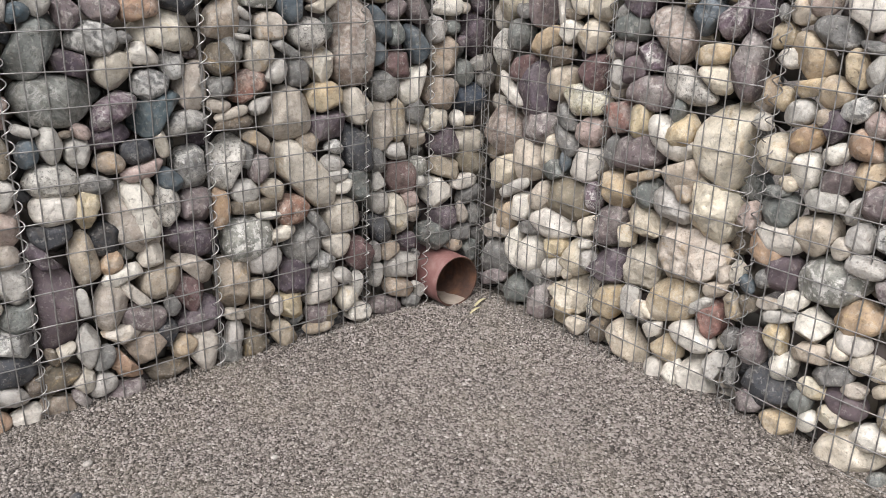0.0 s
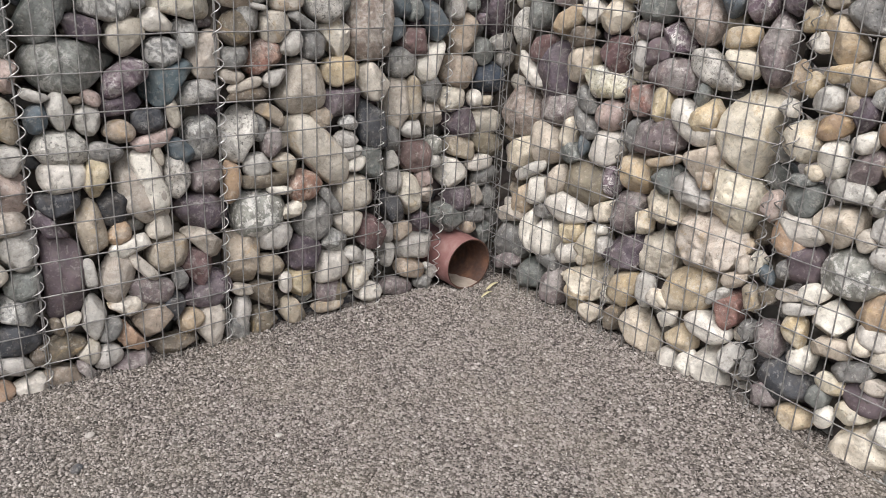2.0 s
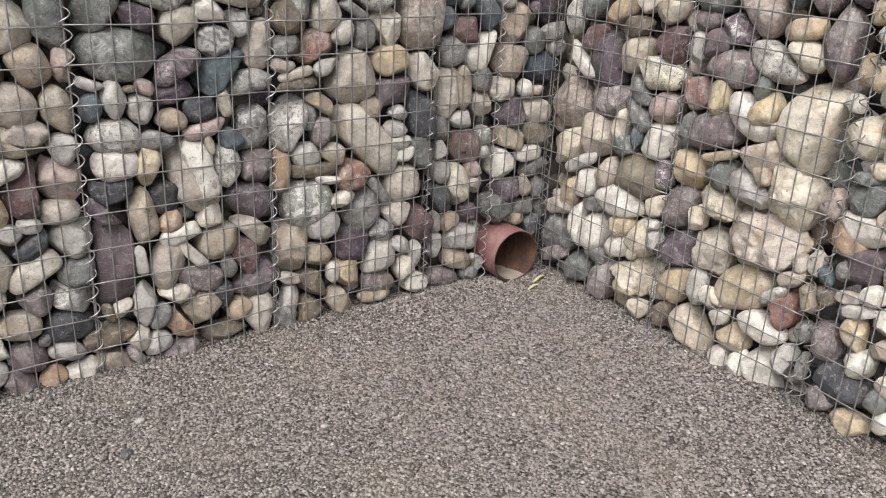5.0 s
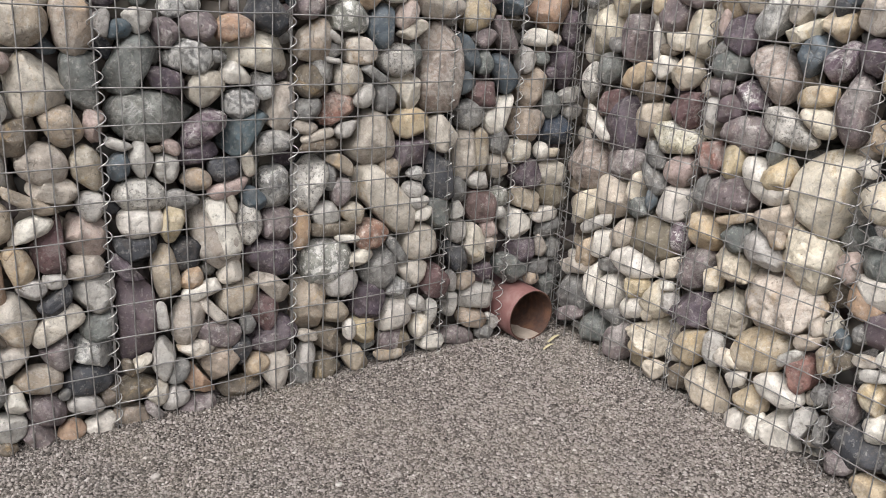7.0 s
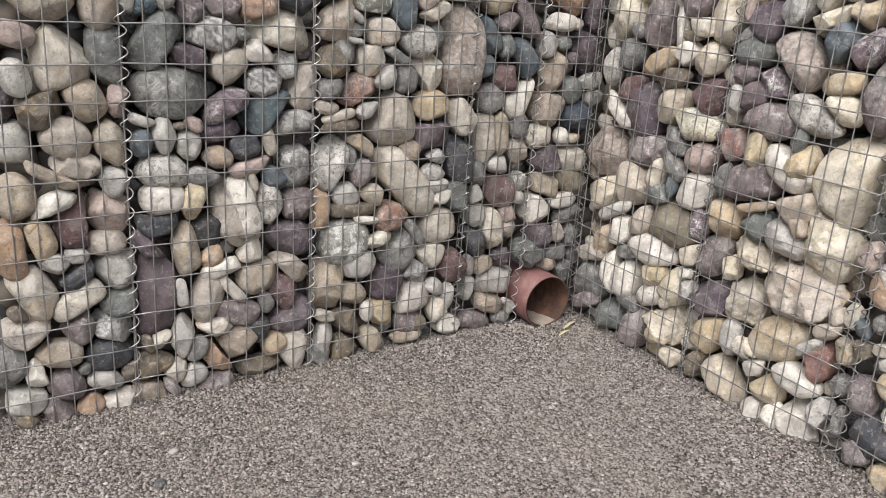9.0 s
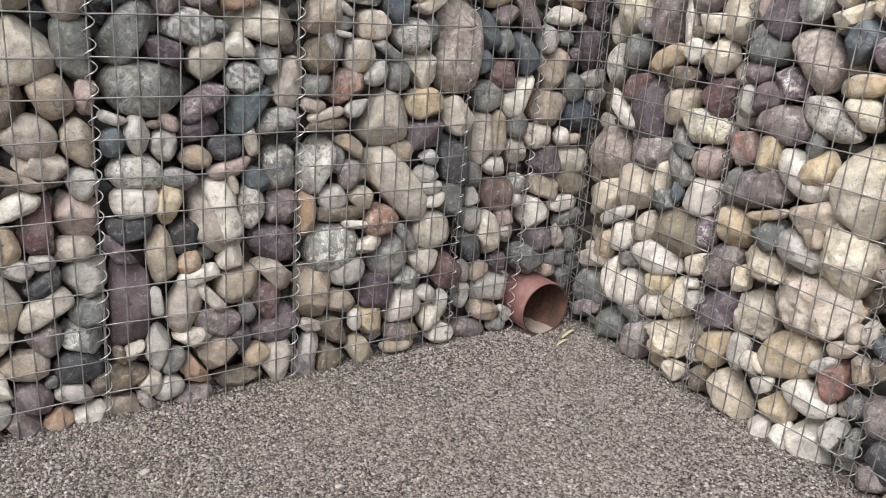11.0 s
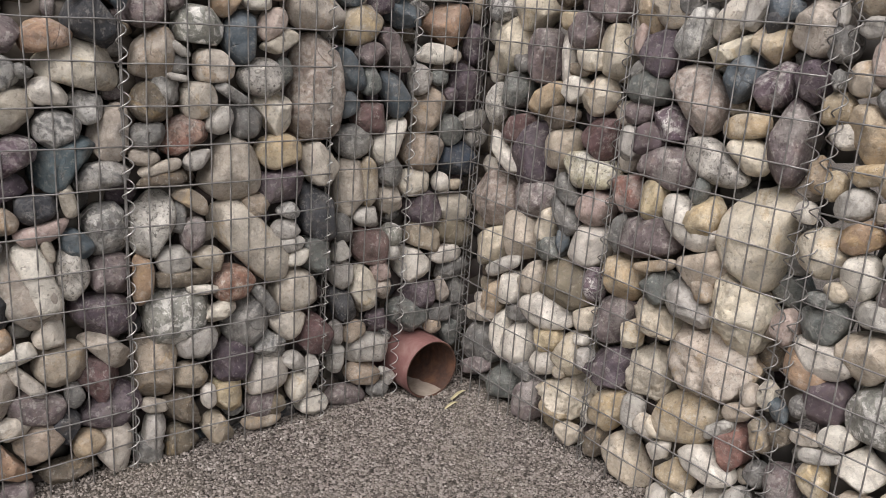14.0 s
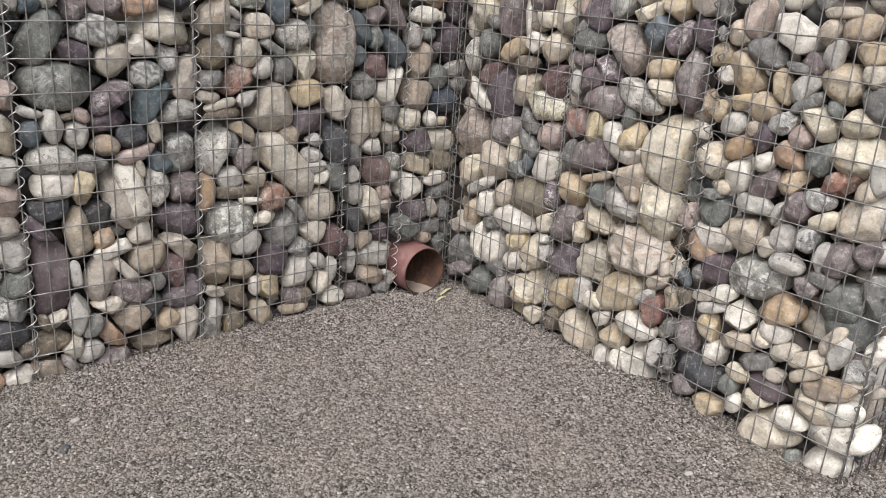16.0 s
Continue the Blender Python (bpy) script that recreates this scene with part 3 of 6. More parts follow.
def rubble_material():
    m, N, K, P = nodes_of("mixed_rubble")
    geo = N.new("ShaderNodeNewGeometry")
    # stone tones kept dark, which paints in shade for the gaps in front
    col = ramp_node(N, K, geo.outputs["Random Per Island"], [(0.0, (0.05, 0.05, 0.05)), (0.3, (0.12, 0.11, 0.10)), (0.55, (0.20, 0.17, 0.135)),
                                                            (0.8, (0.10, 0.075, 0.08)), (1.0, (0.27, 0.235, 0.19))])
    n = noise_node(N, K, geo.outputs["Position"], 40, 5, 0.65)
    col = mix_node(N, K, ramp_node(N, K, n, [(0.4, 0.0), (0.7, 0.5)]), col, (0.13, 0.115, 0.10))
    K.new(col, P.inputs["Base Color"])
    P.inputs["Roughness"].default_value = 0.8
    return m


RUBBLE = rubble_material()

TEXT = "tall galvanised wire mesh basket packed with mixed river stones"
BASKETS = [
    Basket(LEFT, -2.65, -2.12, TEXT),
    Basket(LEFT, -2.12, -1.592, TEXT),
    Basket(LEFT, -1.592, -1.084, "tall wire mesh basket of large grey, green and purple stones"),
    Basket(LEFT, -1.084, -0.540, "tall wire mesh basket of mixed stones with one long cream cobble"),
    Basket(LEFT, -0.536, -0.248, "narrow wire mesh basket of mixed grey and purple stones"),
    Basket(LEFT, -0.248, 0.0, "narrow wire mesh corner basket of dark stones behind the drain pipe"),
    Basket(RIGHT, -0.03, 0.560, "tall wire mesh basket of cream, white and plum river stones"),
    Basket(RIGHT, 0.560, 1.073, "tall wire mesh basket of stones with large cream slabs"),
    Basket(RIGHT, 1.110, 1.675, "wire mesh basket of cream and tan stones, ending the wall"),
]
ENDCAP = BASKETS[-1]


def stone_at(basket, face, u, z, w, h, angle, kind, colour, depth, pick, level, flats=()):
    d = max(0.03, min(0.09 if kind == "s" else 0.14, 0.95 * min(w, h)))
    if flats:
        w, h = w * 1.04, h * 1.04
    if face is LEFT:
        # stones beside the drain pipe keep clear of it
        du, dz = u + 0.157, z - 0.0975
        away = math.hypot(du, dz)
        turn = math.atan2(dz, du) - radians(angle)
        need = 0.096 + 0.92 * math.hypot(w / 2 * math.cos(turn), h / 2 * math.sin(turn))
        if away < need:
            if need - away > 0.05:
                return None
            u, z = -0.157 + du / away * need, 0.0975 + dz / away * need
    ob = new("stone", cut_stone_mesh(pick, kind, w, h, angle, flats) if flats else shaped(kind, pick % SHAPE_COUNT[kind], level))
    ob.material_slots[0].link = "OBJECT"
    ob.material_slots[0].material = STONE[colour]
    if kind in "oabs" and pick // 11 % 2 and not flats:
        angle += 180
    m = Matrix.Translation(face.place(u, z, depth + 0.005 + d / 2)) @ face.turn(angle) @ Matrix.Diagonal((w / 2, d / 2, h / 2, 1))
    basket.add(ob, m)
    basket.stones += 1
    return ob


PLACED = {"left": [], "right": []}


def basket_of(face, u):
    return min((b for b in BASKETS if b.face is face), key=lambda b: max(b.u0 - u, u - b.u1))


def stone(side, u, z, w, h, angle, kind, colour, back=0.0, flats=()):
    """A stone seen in the wall: its middle, length and height in metres, lean, shape, rock, how far it sits back, and flat sides."""
    face = LEFT if side == "left" else RIGHT
    b = basket_of(face, u)
    n = len(PLACED[side])
    PLACED[side].append((u, z, w, h, angle))
    stone_at(b, face, u, z, w, h, angle, kind, colour, back + b.bulge(u, z), n * 7 + 3, 4 if max(w, h) > 0.075 else 3, flats)


def hewn(side, u, z, turn, depth, kind, colour, reaches, back=0.0):
    """A stone seen in the wall with its own outline: its middle, the turn of its first side, thickness, how rounded or craggy it is, rock, the reach of its eight sides in mm, how far it sits back."""
    face = LEFT if side == "left" else RIGHT
    b = basket_of(face, u)
    w, h = (reaches[0] + reaches[4]) / 1070, (reaches[2] + reaches[6]) / 1070
    PLACED[side].append((u, z, w, h, turn))
    if side == "left":
        # stones beside the drain pipe keep clear of it
        du, dz = -0.157 - u, 0.0975 - z
        away, toward = math.hypot(du, dz), math.atan2(dz, du)
        need = 0.101 + 0.95 * max(reaches[i] / 1000 * math.cos(toward - radians(turn + 45 * i)) for i in range(8))
        if away < need:
            if need - away > 0.045:
                return
            u, z = u - du / away * (need - away), z - dz / away * (need - away)
    ob = new("stone", hewn_mesh(len(PLACED[side]) * 13 + (5 if side == "left" else 6), kind, turn, depth, reaches))
    ob.material_slots[0].link = "OBJECT"
    ob.material_slots[0].material = STONE[colour]
    b.add(ob, Matrix.Translation(face.place(u, z, back + b.bulge(u, z) + 0.005 + depth / 2)) @ face.turn(0))
    b.stones += 1


# ---- the stones, one by one ----
# the left wall
stone("left", -1.567, 1.095, 0.042, 0.067, -4, "a", "pale")
stone("left", -1.453, 0.784, 0.039, 0.019, 2, "o", "brown")
stone("left", -1.257, 0.623, 0.029, 0.065, 18, "o", "beige")
stone("left", -1.217, 0.256, 0.048, 0.062, -8, "o", "grey")
stone("left", -1.244, 0.172, 0.080, 0.091, -35, "a", "dark")
stone("left", -1.498, 0.050, 0.073, 0.034, -52, "o", "plum")
stone("left", -1.554, 0.045, 0.100, 0.058, -19, "o", "tan")
stone("left", -1.719, 0.152, 0.035, 0.033, -7, "o", "grey")
stone("left", -1.867, 0.033, 0.055, 0.043, -10, "o", "brown")
stone("left", -0.946, 1.035, 0.055, 0.050, 0, "o", "grey", 0.015)
stone("left", -0.959, 0.666, 0.055, 0.083, -3, "a", "grey", 0.012)
stone("left", -0.746, 0.675, 0.075, 0.075, -53, "o", "tan", 0.01)
stone("left", -0.564, 0.520, 0.084, 0.119, -4, "b", "green")
stone("left", -1.040, 0.047, 0.082, 0.083, -8, "o", "grey")
stone("left", -1.030, 0.179, 0.075, 0.039, -14, "o", "beige")
stone("left", 0.000, 0.881, 0.114, 0.058, 6, "o", "pale")
stone("left", -0.317, 0.265, 0.065, 0.064, -2, "a", "purple", 0.01)
stone("left", -0.021, 0.178, 0.108, 0.081, -55, "a", "green")
stone("left", -0.269, 0.083, 0.074, 0.034, -39, "o", "pale")
stone("left", -1.157, 1.204, 0.072, 0.065, 5, "o", "plum")
stone("left", -1.094, 1.192, 0.099, 0.042, -61, "o", "slate")
stone("left", -1.131, 1.125, 0.116, 0.103, -30, "a", "dark", flats=((40, 0.72), (140, 0.85), (250, 0.85)))
stone("left", -1.017, 1.247, 0.104, 0.059, 2, "o", "slate")
stone("left", -0.829, 1.263, 0.040, 0.070, 4, "a", "marbled")
stone("left", -0.641, 1.294, 0.086, 0.067, -17, "o", "slate")
stone("left", -0.350, 1.205, 0.074, 0.075, 6, "a", "purple", 0.01)
stone("left", -0.041, 1.349, 0.120, 0.060, 4, "o", "dark")
hewn("left", -1.755, 1.085, 3, 0.098, "o", "tan", (80, 77, 54, 70, 108, 53, 51, 66))
hewn("left", -1.631, 1.081, 95, 0.087, "o", "tan", (72, 80, 44, 62, 83, 59, 46, 94))
hewn("left", -1.815, 1.006, -16, 0.058, "o", "pink", (46, 44, 28, 44, 47, 39, 32, 39))
hewn("left", -1.824, 0.908, -73, 0.062, "o", "pale", (50, 44, 34, 43, 50, 40, 32, 42))
hewn("left", -1.724, 0.945, -37, 0.125, "b", "cream", (93, 64, 61, 87, 71, 61, 108, 67))
hewn("left", -1.623, 0.955, -46, 0.085, "b", "green", (77, 42, 108, 74, 79, 43, 50, 100))
hewn("left", -1.776, 0.827, 59, 0.088, "a", "brown", (77, 41, 54, 48, 54, 41, 50, 54))
hewn("left", -1.669, 0.849, -66, 0.080, "o", "tan", (49, 52, 42, 59, 51, 88, 43, 56))
hewn("left", -1.600, 0.846, 124, 0.045, "a", "pink", (42, 26, 31, 57, 38, 19, 39, 44))
hewn("left", -1.718, 0.756, -23, 0.099, "o", "beige", (57, 56, 54, 61, 66, 65, 49, 70))
hewn("left", -1.622, 0.744, -39, 0.071, "o", "tan", (55, 36, 49, 75, 49, 40, 41, 90))
hewn("left", -1.715, 0.693, 2, 0.068, "a", "beige", (70, 52, 29, 93, 94, 35, 35, 59))
hewn("left", -1.761, 0.674, -30, 0.031, "o", "tan", (80, 81, 13, 64, 105, 51, 18, 54))
hewn("left", -1.844, 0.625, -57, 0.091, "o", "tan", (59, 49, 48, 60, 60, 49, 57, 61))
hewn("left", -1.763, 0.601, 67, 0.052, "o", "white", (47, 33, 38, 95, 64, 21, 49, 68))
hewn("left", -1.726, 0.545, 90, 0.080, "a", "redplum", (87, 39, 42, 54, 71, 70, 36, 94))
hewn("left", -1.619, 0.645, -64, 0.066, "o", "pale", (43, 39, 39, 41, 43, 45, 32, 41))
hewn("left", -1.634, 0.562, -61, 0.108, "b", "pink", (60, 51, 62, 52, 80, 52, 54, 56))
hewn("left", -1.797, 0.512, -72, 0.061, "o", "ochre", (58, 43, 34, 46, 65, 50, 30, 61))
hewn("left", -1.866, 0.496, -86, 0.072, "b", "orange", (77, 75, 33, 65, 92, 61, 41, 65))
hewn("left", -1.645, 0.488, 42, 0.062, "o", "beige", (46, 32, 52, 46, 73, 32, 43, 58))
hewn("left", -1.719, 0.466, -3, 0.037, "o", "pale", (32, 26, 18, 34, 32, 24, 20, 28))
hewn("left", -1.770, 0.449, 20, 0.048, "o", "pale", (34, 28, 28, 58, 36, 23, 34, 34))
hewn("left", -1.721, 0.409, 37, 0.049, "o", "dark", (81, 46, 22, 53, 46, 45, 29, 38))
hewn("left", -1.628, 0.408, 44, 0.101, "b", "pale", (87, 54, 50, 49, 44, 55, 65, 53))
hewn("left", -1.825, 0.370, -62, 0.090, "o", "cream", (87, 62, 54, 84, 73, 109, 37, 71))
hewn("left", -1.723, 0.339, 30, 0.058, "o", "cream", (78, 72, 33, 53, 121, 62, 28, 72))
hewn("left", -1.626, 0.316, 15, 0.083, "o", "green", (56, 88, 34, 44, 44, 39, 55, 47))
hewn("left", -1.865, 0.331, -9, 0.034, "o", "brown", (28, 16, 23, 28, 27, 19, 19, 35))
hewn("left", -1.847, 0.266, 46, 0.092, "b", "cream", (80, 40, 70, 58, 46, 55, 34, 58))
hewn("left", -1.731, 0.257, -13, 0.088, "o", "plum", (45, 51, 67, 32, 82, 30, 42, 49))
hewn("left", -1.639, 0.254, -23, 0.069, "a", "marbled", (63, 52, 31, 65, 66, 52, 36, 59))
hewn("left", -1.894, 0.187, 100, 0.085, "o", "grey", (58, 48, 48, 69, 55, 49, 44, 56))
hewn("left", -1.777, 0.198, 35, 0.071, "o", "tan", (60, 41, 45, 67, 52, 32, 69, 60))
hewn("left", -1.655, 0.173, 40, 0.081, "o", "dark", (55, 43, 56, 65, 71, 43, 54, 99))
hewn("left", -1.834, 0.156, -77, 0.047, "a", "white", (50, 47, 21, 37, 44, 30, 27, 32))
hewn("left", -1.764, 0.107, -19, 0.081, "o", "plum", (52, 45, 46, 50, 52, 48, 39, 57))
hewn("left", -1.669, 0.105, -15, 0.050, "o", "pale", (81, 36, 27, 42, 51, 44, 25, 49))
hewn("left", -1.600, 0.111, -58, 0.054, "b", "brown", (39, 30, 28, 34, 32, 27, 29, 29))
hewn("left", -1.858, 0.080, 34, 0.083, "b", "pale", (48, 37, 73, 54, 53, 50, 38, 44))
hewn("left", -1.786, 0.031, -47, 0.061, "a", "plum", (77, 41, 40, 53, 64, 51, 21, 51))
hewn("left", -1.712, 0.030, 43, 0.058, "o", "orange", (44, 41, 34, 34, 57, 38, 28, 42))
hewn("left", -1.636, 0.033, 17, 0.059, "o", "white", (45, 50, 27, 66, 42, 36, 34, 40))
hewn("left", -1.530, 1.079, 53, 0.047, "o", "slate", (32, 26, 25, 36, 32, 24, 28, 38))
hewn("left", -1.481, 1.101, -11, 0.062, "o", "pale", (32, 44, 33, 36, 51, 27, 35, 31))
hewn("left", -1.499, 1.001, 59, 0.084, "b", "green", (109, 71, 45, 89, 100, 72, 40, 84))
hewn("left", -1.418, 1.072, -36, 0.067, "b", "plum", (30, 37, 41, 39, 53, 29, 33, 40))
hewn("left", -1.328, 1.086, 10, 0.073, "b", "plum", (50, 47, 39, 48, 44, 36, 39, 35))
hewn("left", -1.236, 1.087, 13, 0.064, "b", "orange", (68, 42, 39, 45, 54, 51, 28, 50))
hewn("left", -1.352, 1.012, 24, 0.086, "b", "banded", (59, 45, 47, 67, 83, 42, 49, 72))
hewn("left", -1.283, 1.017, 11, 0.030, "o", "grey", (22, 13, 19, 25, 18, 21, 16, 19))
hewn("left", -1.158, 1.024, -11, 0.104, "a", "cream", (93, 72, 61, 68, 100, 86, 45, 85))
hewn("left", -1.420, 0.955, -17, 0.057, "b", "purple", (43, 48, 31, 46, 56, 36, 27, 57))
hewn("left", -1.236, 0.971, -3, 0.058, "b", "white", (43, 29, 33, 37, 41, 37, 28, 44))
hewn("left", -1.317, 0.931, 49, 0.090, "b", "beige", (62, 48, 49, 48, 47, 50, 50, 54))
hewn("left", -1.220, 0.889, 15, 0.079, "o", "banded", (63, 44, 44, 52, 52, 47, 42, 48))
hewn("left", -1.155, 0.936, -16, 0.066, "a", "marbled", (39, 41, 33, 40, 47, 29, 37, 36), 0.010)
hewn("left", -1.111, 0.876, 89, 0.088, "a", "beige", (72, 37, 42, 54, 63, 71, 42, 72))
hewn("left", -1.467, 0.863, 38, 0.129, "o", "jade", (101, 68, 88, 116, 85, 69, 81, 108))
hewn("left", -1.327, 0.825, 32, 0.071, "b", "veined", (76, 60, 41, 48, 73, 55, 32, 58))
hewn("left", -1.214, 0.807, 59, 0.088, "a", "teal", (84, 48, 58, 81, 68, 49, 50, 91))
hewn("left", -1.128, 0.777, 57, 0.064, "b", "quartz", (50, 37, 47, 65, 69, 26, 50, 87))
hewn("left", -1.342, 0.762, 19, 0.070, "a", "purple", (54, 44, 37, 53, 56, 55, 25, 67), 0.015)
hewn("left", -1.547, 0.803, 23, 0.030, "o", "pale", (40, 11, 31, 38, 32, 17, 25, 62))
hewn("left", -1.491, 0.759, -66, 0.057, "o", "pale", (56, 33, 32, 56, 53, 33, 31, 52))
hewn("left", -1.417, 0.786, -23, 0.036, "b", "pink", (28, 24, 20, 24, 25, 22, 17, 26))
hewn("left", -1.428, 0.730, 89, 0.060, "b", "pale", (41, 42, 30, 35, 43, 35, 31, 45))
hewn("left", -1.547, 0.742, 89, 0.054, "o", "slate", (38, 32, 29, 36, 39, 31, 28, 45))
hewn("left", -1.351, 0.694, 6, 0.058, "o", "tan", (43, 34, 31, 37, 52, 32, 32, 42))
hewn("left", -1.274, 0.714, 3, 0.066, "o", "dark", (48, 52, 34, 61, 44, 41, 33, 39))
hewn("left", -1.207, 0.730, -78, 0.034, "o", "beige", (48, 34, 16, 36, 74, 36, 18, 35))
hewn("left", -1.267, 0.662, 13, 0.041, "o", "pink", (101, 63, 20, 76, 59, 46, 22, 39))
hewn("left", -1.122, 0.646, -87, 0.097, "a", "marbled", (61, 70, 48, 65, 66, 58, 51, 65))
hewn("left", -1.192, 0.627, -42, 0.056, "o", "slate", (47, 39, 28, 38, 62, 38, 31, 38))
hewn("left", -1.499, 0.663, 0, 0.084, "b", "speckled", (69, 58, 43, 55, 65, 54, 43, 70))
hewn("left", -1.393, 0.643, 24, 0.050, "o", "grey", (48, 26, 37, 55, 51, 26, 32, 50))
hewn("left", -1.501, 0.591, 6, 0.078, "o", "white", (64, 63, 39, 59, 58, 57, 42, 60))
hewn("left", -1.419, 0.583, 112, 0.057, "b", "ochre", (54, 33, 40, 77, 54, 26, 46, 70))
hewn("left", -1.303, 0.535, -38, 0.121, "b", "beige", (129, 64, 96, 101, 94, 62, 84, 109))
hewn("left", -1.284, 0.540, -72, 0.066, "b", "white", (125, 74, 41, 89, 108, 81, 26, 88), -0.004)
hewn("left", -1.514, 0.520, 1, 0.067, "b", "dark", (66, 79, 29, 81, 57, 40, 37, 37))
hewn("left", -1.442, 0.439, -78, 0.076, "o", "tan", (103, 57, 36, 75, 125, 57, 36, 75))
hewn("left", -1.384, 0.486, -49, 0.082, "b", "black", (49, 43, 46, 47, 46, 40, 44, 45))
hewn("left", -1.205, 0.557, 94, 0.073, "o", "speckled", (67, 56, 37, 57, 99, 46, 39, 59))
hewn("left", -1.111, 0.536, -2, 0.105, "b", "plum", (50, 56, 53, 60, 52, 55, 51, 64))
hewn("left", -1.137, 0.438, 2, 0.101, "o", "purple", (89, 63, 56, 93, 79, 54, 57, 71))
hewn("left", -1.376, 0.419, 53, 0.056, "o", "orange", (40, 39, 25, 36, 39, 33, 35, 34))
hewn("left", -1.262, 0.420, 49, 0.058, "b", "beige", (46, 35, 26, 39, 41, 32, 35, 31))
hewn("left", -1.351, 0.378, 14, 0.044, "o", "white", (67, 56, 25, 49, 65, 47, 22, 53))
hewn("left", -1.317, 0.312, -49, 0.033, "o", "cream", (80, 43, 16, 50, 89, 46, 18, 42))
hewn("left", -1.144, 0.351, -2, 0.061, "a", "beige", (64, 40, 47, 101, 83, 19, 56, 77))
hewn("left", -1.242, 0.332, 8, 0.099, "o", "tan", (73, 69, 53, 62, 65, 55, 55, 59))
hewn("left", -1.523, 0.317, -90, 0.095, "a", "plumslab", (119, 99, 48, 97, 131, 117, 49, 117))
hewn("left", -1.541, 0.463, -6, 0.043, "a", "purple", (60, 17, 48, 61, 44, 24, 37, 79))
hewn("left", -1.461, 0.321, -85, 0.032, "o", "pale", (73, 36, 16, 37, 77, 37, 17, 37))
hewn("left", -1.388, 0.288, 110, 0.088, "o", "beige", (84, 48, 54, 83, 68, 44, 66, 79))
hewn("left", -1.301, 0.238, -17, 0.072, "o", "plum", (70, 65, 38, 55, 87, 55, 38, 57))
hewn("left", -1.153, 0.273, -56, 0.089, "a", "redplum", (57, 54, 54, 55, 69, 69, 39, 59))
hewn("left", -1.131, 0.190, 33, 0.105, "o", "purple", (79, 69, 44, 78, 88, 48, 74, 80))
hewn("left", -1.372, 0.208, 7, 0.050, "b", "cream", (77, 41, 22, 68, 51, 26, 29, 48))
hewn("left", -1.461, 0.192, 118, 0.059, "o", "pale", (62, 32, 39, 95, 61, 29, 47, 88))
hewn("left", -1.519, 0.193, 61, 0.040, "a", "cream", (33, 20, 25, 27, 28, 25, 15, 36))
hewn("left", -1.557, 0.190, -32, 0.030, "o", "brown", (27, 16, 25, 33, 39, 15, 20, 47))
hewn("left", -1.302, 0.143, -12, 0.097, "b", "tan", (59, 57, 60, 64, 57, 46, 56, 74))
hewn("left", -1.191, 0.115, 44, 0.068, "o", "ochre", (40, 38, 42, 36, 44, 37, 33, 42))
hewn("left", -1.126, 0.086, -56, 0.088, "o", "cream", (77, 42, 61, 116, 62, 50, 47, 120))
hewn("left", -1.421, 0.149, 68, 0.049, "o", "grey", (41, 39, 24, 51, 40, 30, 26, 38))
hewn("left", -1.364, 0.114, -55, 0.052, "a", "orange", (65, 57, 15, 55, 54, 42, 36, 42))
hewn("left", -1.558, 0.116, 14, 0.065, "b", "brown", (93, 54, 39, 65, 70, 57, 28, 61))
hewn("left", -1.482, 0.093, 79, 0.059, "o", "beige", (46, 27, 40, 30, 37, 38, 28, 38))
hewn("left", -1.434, 0.069, 62, 0.060, "o", "pale", (39, 37, 28, 52, 42, 30, 41, 42))
hewn("left", -1.374, 0.025, 50, 0.064, "o", "plum", (60, 35, 44, 67, 56, 30, 47, 61))
hewn("left", -1.241, 0.050, 4, 0.059, "a", "brown", (74, 61, 29, 60, 85, 46, 31, 58), 0.015)
hewn("left", -0.947, 1.071, 7, 0.030, "o", "pale", (31, 10, 23, 55, 30, 13, 21, 49))
hewn("left", -0.858, 1.031, 44, 0.078, "b", "cream", (41, 41, 48, 44, 51, 40, 48, 48))
hewn("left", -0.729, 1.002, 25, 0.094, "o", "speckled", (59, 57, 50, 60, 61, 47, 51, 63))
hewn("left", -0.669, 1.021, -80, 0.044, "o", "green", (41, 26, 22, 32, 44, 31, 21, 37), 0.010)
hewn("left", -0.560, 0.979, -51, 0.130, "b", "rosy", (136, 78, 104, 149, 128, 68, 131, 144))
hewn("left", -0.979, 0.981, -43, 0.062, "a", "grey", (46, 34, 34, 40, 37, 33, 28, 39))
hewn("left", -0.952, 1.006, -10, 0.030, "o", "pale", (44, 25, 8, 26, 49, 21, 9, 20))
hewn("left", -1.009, 0.942, -17, 0.087, "o", "brown", (86, 36, 57, 53, 49, 49, 48, 54))
hewn("left", -0.895, 0.949, 50, 0.088, "b", "cream", (49, 44, 52, 42, 51, 44, 41, 45))
hewn("left", -0.813, 0.967, 12, 0.030, "o", "grey", (72, 12, 39, 86, 48, 18, 33, 90))
hewn("left", -0.696, 0.909, -57, 0.094, "a", "cream", (71, 45, 61, 67, 62, 71, 25, 70))
hewn("left", -0.850, 0.901, 67, 0.058, "o", "pale", (52, 31, 28, 42, 36, 34, 32, 40))
hewn("left", -0.769, 0.897, -46, 0.081, "o", "grey", (44, 49, 35, 46, 55, 38, 60, 45))
hewn("left", -1.024, 0.868, 43, 0.057, "b", "grey", (50, 31, 38, 41, 39, 29, 37, 45))
hewn("left", -0.930, 0.865, 20, 0.082, "a", "rust", (59, 49, 47, 46, 65, 60, 40, 73))
hewn("left", -0.677, 0.813, 10, 0.090, "o", "ochre", (70, 56, 49, 63, 70, 54, 47, 65))
